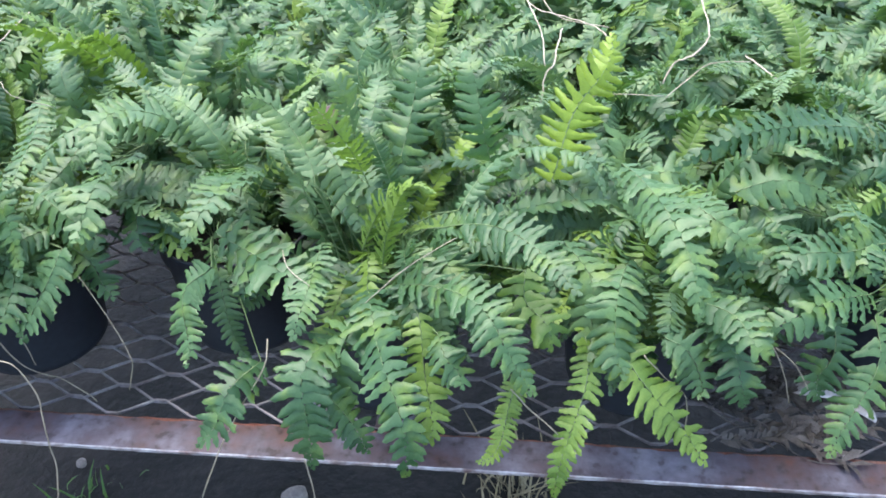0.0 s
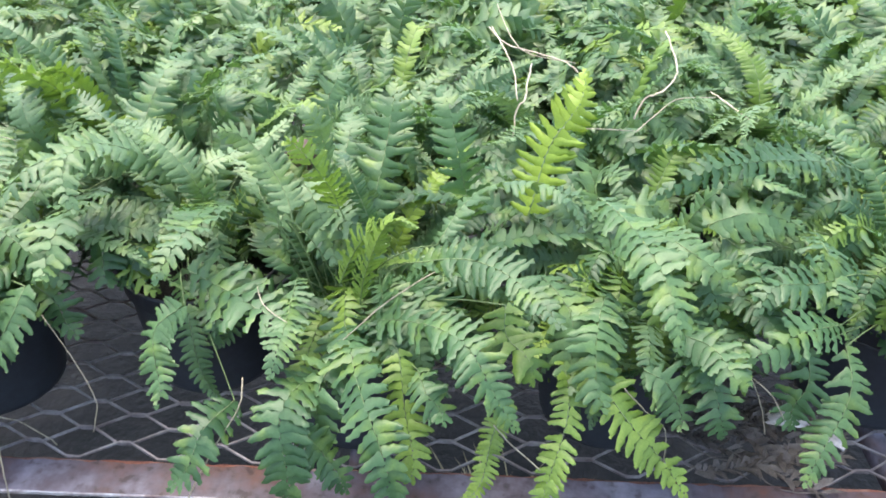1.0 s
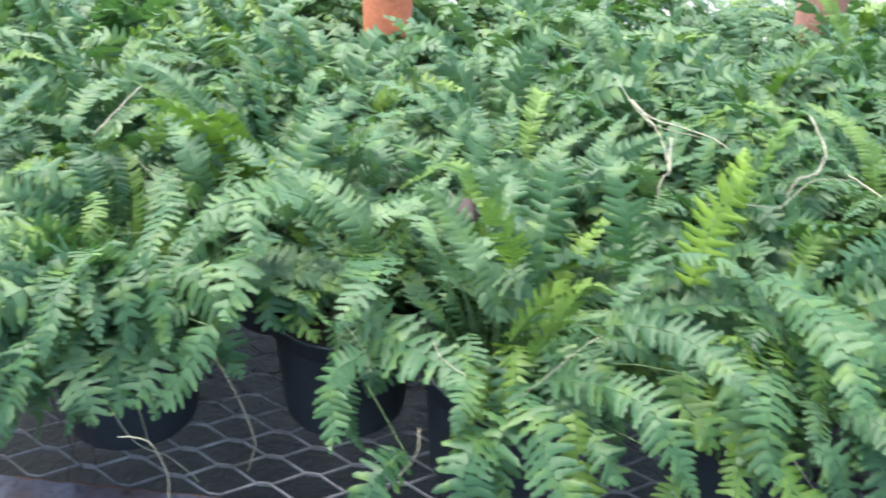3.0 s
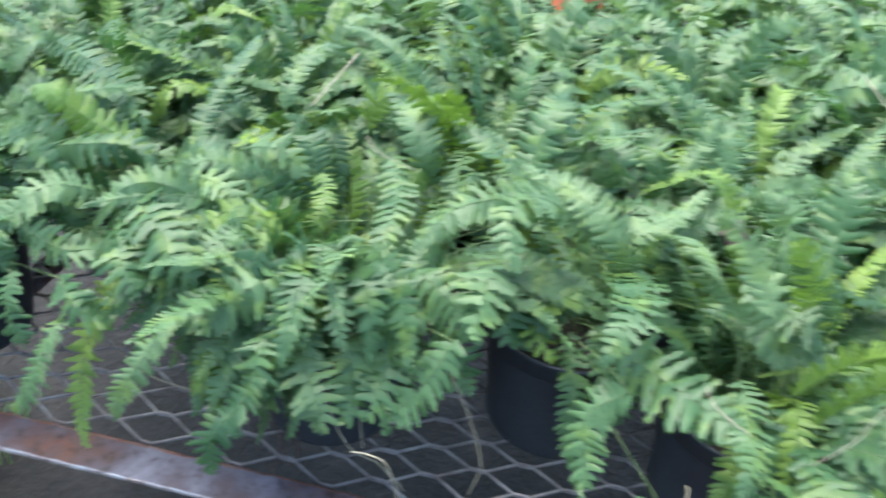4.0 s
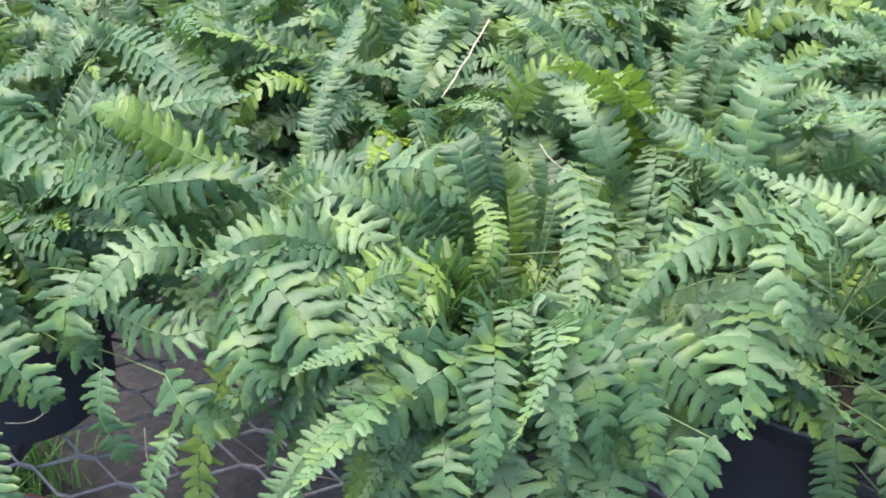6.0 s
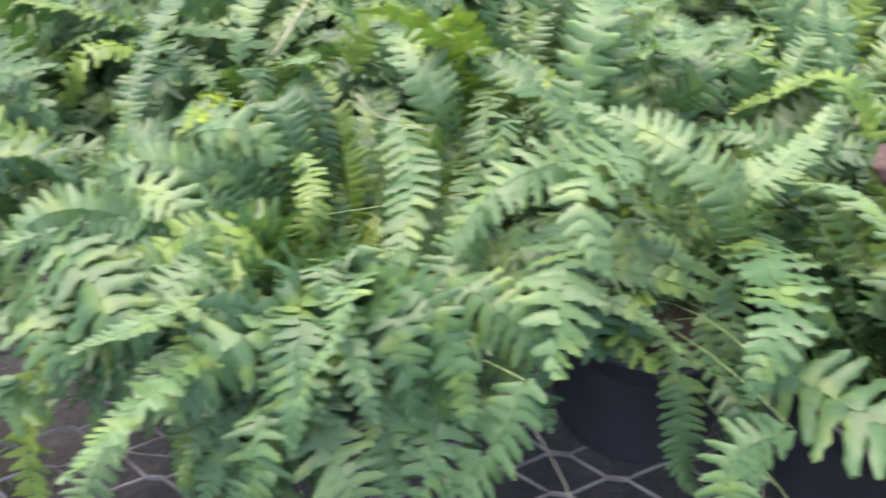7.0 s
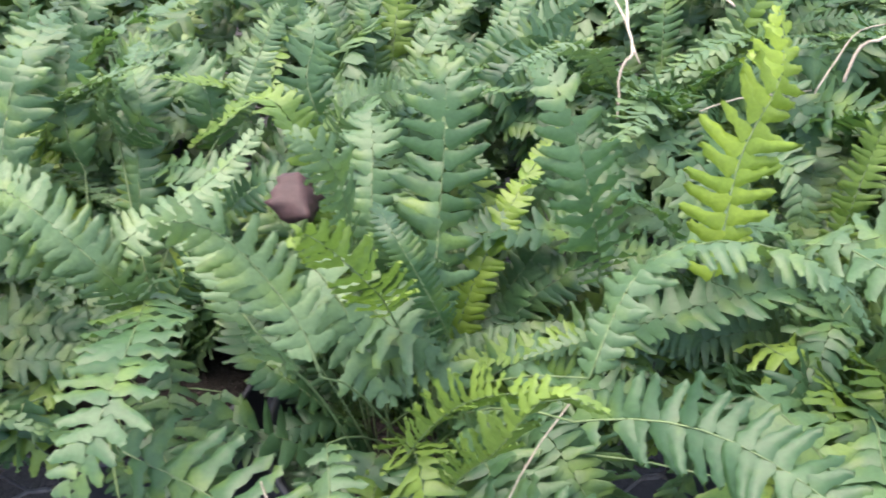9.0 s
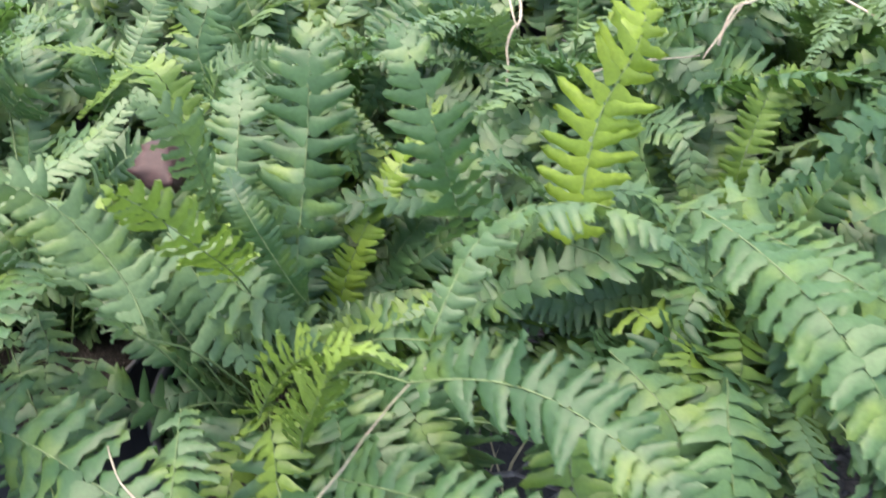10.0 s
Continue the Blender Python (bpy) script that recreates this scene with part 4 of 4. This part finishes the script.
stem(fern_b, "runner", .0013, RUNNER, [(0.220, 1.360, 1.040), (0.249, 1.184, 1.030), (0.328, 1.159, 1.020)])


# withered leaf cupped among the fronds
def withered_leaf(thing, at, size, turn):
    verts, faces, n = [], [], 10
    for j in range(n + 1):
        for i in range(n + 1):
            u, v = i / n * 2 - 1, j / n * 2 - 1
            w = (0.10 + 0.85 * (1 - abs(v + 0.15 * math.sin(2 * u)) ** 1.4 * 0.75) + 0.22 * noise.noise((v * 3, 2, 5))) * (1.25 if u * v > 0 else 0.85)
            dome = 0.75 * (1 - abs(u) ** 1.1) * (1 - 0.5 * v) * 0.8
            verts.append((u * w * size, v * size * 0.8, (dome + 0.05 * noise.noise((u * 3, v * 3, 7))) * size))
    for j in range(n):
        for i in range(n):
            faces.append((j * (n + 1) + i, j * (n + 1) + i + 1, (j + 1) * (n + 1) + i + 1, (j + 1) * (n + 1) + i))
    me = mesh_of("withered_leaf", verts, faces, BROWN)
    ob = child("withered_leaf", me, thing, "dark maroon withered leaf, cupped", Matrix.Translation(Vector(at) - thing.matrix_basis.translation) @ pose(0, 0, 0, *turn))
    ob.modifiers.new("thickness", "SOLIDIFY").thickness = 0.0012
    return ob


withered_leaf(fern_c, BROWN_AT, 0.021, (40, 25, 20))


# ---------------------------------------------------------------- litter on the mesh and the ground
def dry_litter():
    """Dry, shrivelled fronds strewn on the mesh, as one object."""
    verts, faces = [], []
    spots = ((0.45, 0.74, 0.15, 20), (0.48, 0.72, 0.13, -28), (0.53, 0.76, 0.12, 12), (0.50, 0.79, 0.14, -12), (0.57, 0.73, 0.10, 35), (0.44, 0.70, 0.10, 8), (0.52, 0.70, 0.12, 16), (0.46, 0.80, 0.16, -6))
    more = random.Random(8)
    spots += tuple((more.uniform(0.41, 0.60), more.uniform(0.735, 0.86), more.uniform(0.07, 0.15), more.uniform(-60, 60)) for _ in range(26))
    for seed, (x, y, length, turn) in enumerate(spots):
        rnd = random.Random(seed)
        m = pose(x, y, BENCH_Z + 0.001, 0, 0, turn)
        pts = [Vector((length * k / 8, 0.012 * math.sin(k * 0.7 + seed), 0.004 + 0.004 * math.sin(k * 1.1))) for k in range(9)]
        v, f = tube(pts, [0.0013 * (1 - 0.6 * k / 8) for k in range(9)], 5)
        b = len(verts)
        verts += [tuple(m @ p) for p in v]
        faces += [tuple(i + b for i in q) for q in f]
        for k in range(26):
            p = pts[0].lerp(pts[-1], 0.12 + 0.86 * k / 26)
            a = rnd.uniform(0.5, 1.2) * (1 if k % 2 else -1)
            ln, wd = rnd.uniform(0.012, 0.030), rnd.uniform(0.002, 0.005)
            way = Vector((math.cos(a), math.sin(a), rnd.uniform(-0.05, 0.3)))
            side = Vector((-math.sin(a), math.cos(a), rnd.uniform(-0.6, 0.6))) * wd
            b = len(verts)
            mid = p + way * ln * 0.55 + Vector((0, 0, 0.003))
            verts += [tuple(m @ q) for q in (p - side * 0.5, p + side * 0.5, mid + side, p + way * ln, mid - side)]
            faces.append((b, b + 1, b + 2, b + 3, b + 4))
    return tagged(new("dry_litter", mesh_of("dry_litter", verts, faces, DRY)), "dry shrivelled straw-coloured fronds strewn on the bench mesh", "dry litter", kind="stuff")


dry_litter()


def bleached_leaf(at, size, turn):
    verts, faces = [], []
    for k in range(9):
        u = k / 8
        w = size * 0.28 * math.sin(math.pi * (0.08 + 0.9 * u)) ** 0.8
        z = 0.006 + 0.2 * size * math.sin(u * 3.0)
        verts += [(size * u, -w, z + 0.003), (size * u, 0, z), (size * u, w, z + 0.004)]
        if k:
            b = 3 * k - 3
            faces += [(b, b + 3, b + 4, b + 1), (b + 1, b + 4, b + 5, b + 2)]
    ob = new("fallen_leaf", mesh_of("fallen_leaf", verts, faces, PAPER))
    ob.matrix_basis = pose(*at, 0, 0, turn)
    ob.modifiers.new("thickness", "SOLIDIFY").thickness = 0.0008
    return tagged(ob, "pale bleached dry leaf curled on the bench mesh", "fallen leaf", "fallen leaves")


bleached_leaf((0.555, 0.775, BENCH_Z + 0.001), 0.055, -12)
bleached_leaf((0.615, 0.755, BENCH_Z + 0.001), 0.035, -48)


def tuft(name, label, cx, cy, rx, ry, count, h0, h1, mat, seed, lean=0.6):
    """Grass blades as one sheet of many."""
    rnd = random.Random(seed)
    verts, faces = [], []
    for _ in range(count):
        x, y = cx + rnd.gauss(0, 0.45) * rx, cy + rnd.gauss(0, 0.45) * ry
        h, w = rnd.uniform(h0, h1), rnd.uniform(0.0016, 0.0036)
        a = rnd.uniform(0, 6.283)
        dx, dy = math.cos(a) * h * lean * rnd.random(), math.sin(a) * h * lean * rnd.random()
        s, c = math.sin(a + 1.57) * w, math.cos(a + 1.57) * w
        b = len(verts)
        for u, ww in ((0, 1), (0.4, 0.9), (0.75, 0.6)):
            px, py, pz = x + dx * u * u, y + dy * u * u, -0.03 + h * (u - 0.18 * u * u)
            verts += [(px - c * ww, py - s * ww, pz), (px + c * ww, py + s * ww, pz)]
        verts.append((x + dx, y + dy, -0.03 + h * 0.82))
        faces += [(b, b + 1, b + 3, b + 2), (b + 2, b + 3, b + 5, b + 4), (b + 4, b + 5, b + 6)]
    return tagged(new(name, mesh_of(name, verts, faces, mat)), label, "grass", kind="stuff")


tuft("grass", "green grass growing on the ground under the bench", -1.42, 0.98, 0.14, 0.22, 1100, 0.08, 0.22, GRASS, 4)
tuft("dry_grass", "sparse dry straw-coloured grass on dark earth", STRAW_AT[0], STRAW_AT[1], 0.10, 0.10, 70, 0.06, 0.16, STRAW, 5, 1.2)
tuft("weeds", "small green weeds on dark earth under the bench", WEED_AT[0], WEED_AT[1], 0.07, 0.06, 24, 0.04, 0.09, GRASS, 6, 1.0)


def stone(at, size, seed):
    bm = bmesh.new()
    bmesh.ops.create_icosphere(bm, subdivisions=3, radius=1)
    for v in bm.verts:
        v.co *= 1 + 0.22 * noise.noise(v.co * 1.3 + Vector((seed, 0, 0))) + 0.06 * noise.noise(v.co * 4)
        v.co.z *= 0.6
    bmesh.ops.scale(bm, vec=(size, size * 0.8, size), verts=bm.verts)
    me = bpy.data.meshes.new("stone")
    bm.to_mesh(me)
    bm.free()
    me.materials.append(STONE)
    me.polygons.foreach_set("use_smooth", [True] * len(me.polygons))
    ob = new("stone", me)
    ob.matrix_basis = pose(*at, 0, 0, 40 * seed)
    return tagged(ob, "rough pale stone lying on dark earth", "stone", "stones under the bench")


stone((*STONE_AT, -0.005), 0.030, 1)
stone((STONE_AT[0] + 0.42, STONE_AT[1] + 0.12, -0.012), 0.018, 2)
stone((STONE_AT[0] - 0.5, STONE_AT[1] + 0.06, -0.012), 0.014, 3)


# ---------------------------------------------------------------- clay pots at the back of the bench
def clay_pot(at, r, h, mat, label):
    thing = tagged(new("clay_pot"), label, "flower pot", "clay pots behind the ferns")
    thing.matrix_basis = pose(*at)
    v, f = lathe([(r * 0.6, 0), (r * 0.66, 0.006), (r * 0.93, h * 0.78), (r * 0.9, h * 0.78), (r * 0.62, 0.012)], 40)
    child("body", mesh_of("body", v, f, mat), thing)
    rim = [(r * 0.935, h * 0.782), (r * 1.0, h * 0.79), (r * 1.03, h * 0.98), (r * 1.0, h), (r * 0.93, h), (r * 0.9, h * 0.79)]
    v, f = lathe(rim + rim[:1], 40, False)
    child("rim", mesh_of("rim", v, f, mat), thing)
    v, f = lathe([(r * 0.89, h * 0.74), (r * 0.88, h * 0.86), (r * 0.4, h * 0.89), (0.005, h * 0.9)], 28)
    child("soil", mesh_of("soil", v, f, SOIL), thing)
    return thing


clay_pot((*CLAY_SPOTS[0], BENCH_Z + 0.001), 0.062, 0.455, CLAY, "tall bright orange clay pot among the ferns on the bench")
clay_pot((*CLAY_SPOTS[1], BENCH_Z + 0.001), 0.068, 0.48, CLAY_DULL, "weathered brown clay pot standing among ferns on the bench")
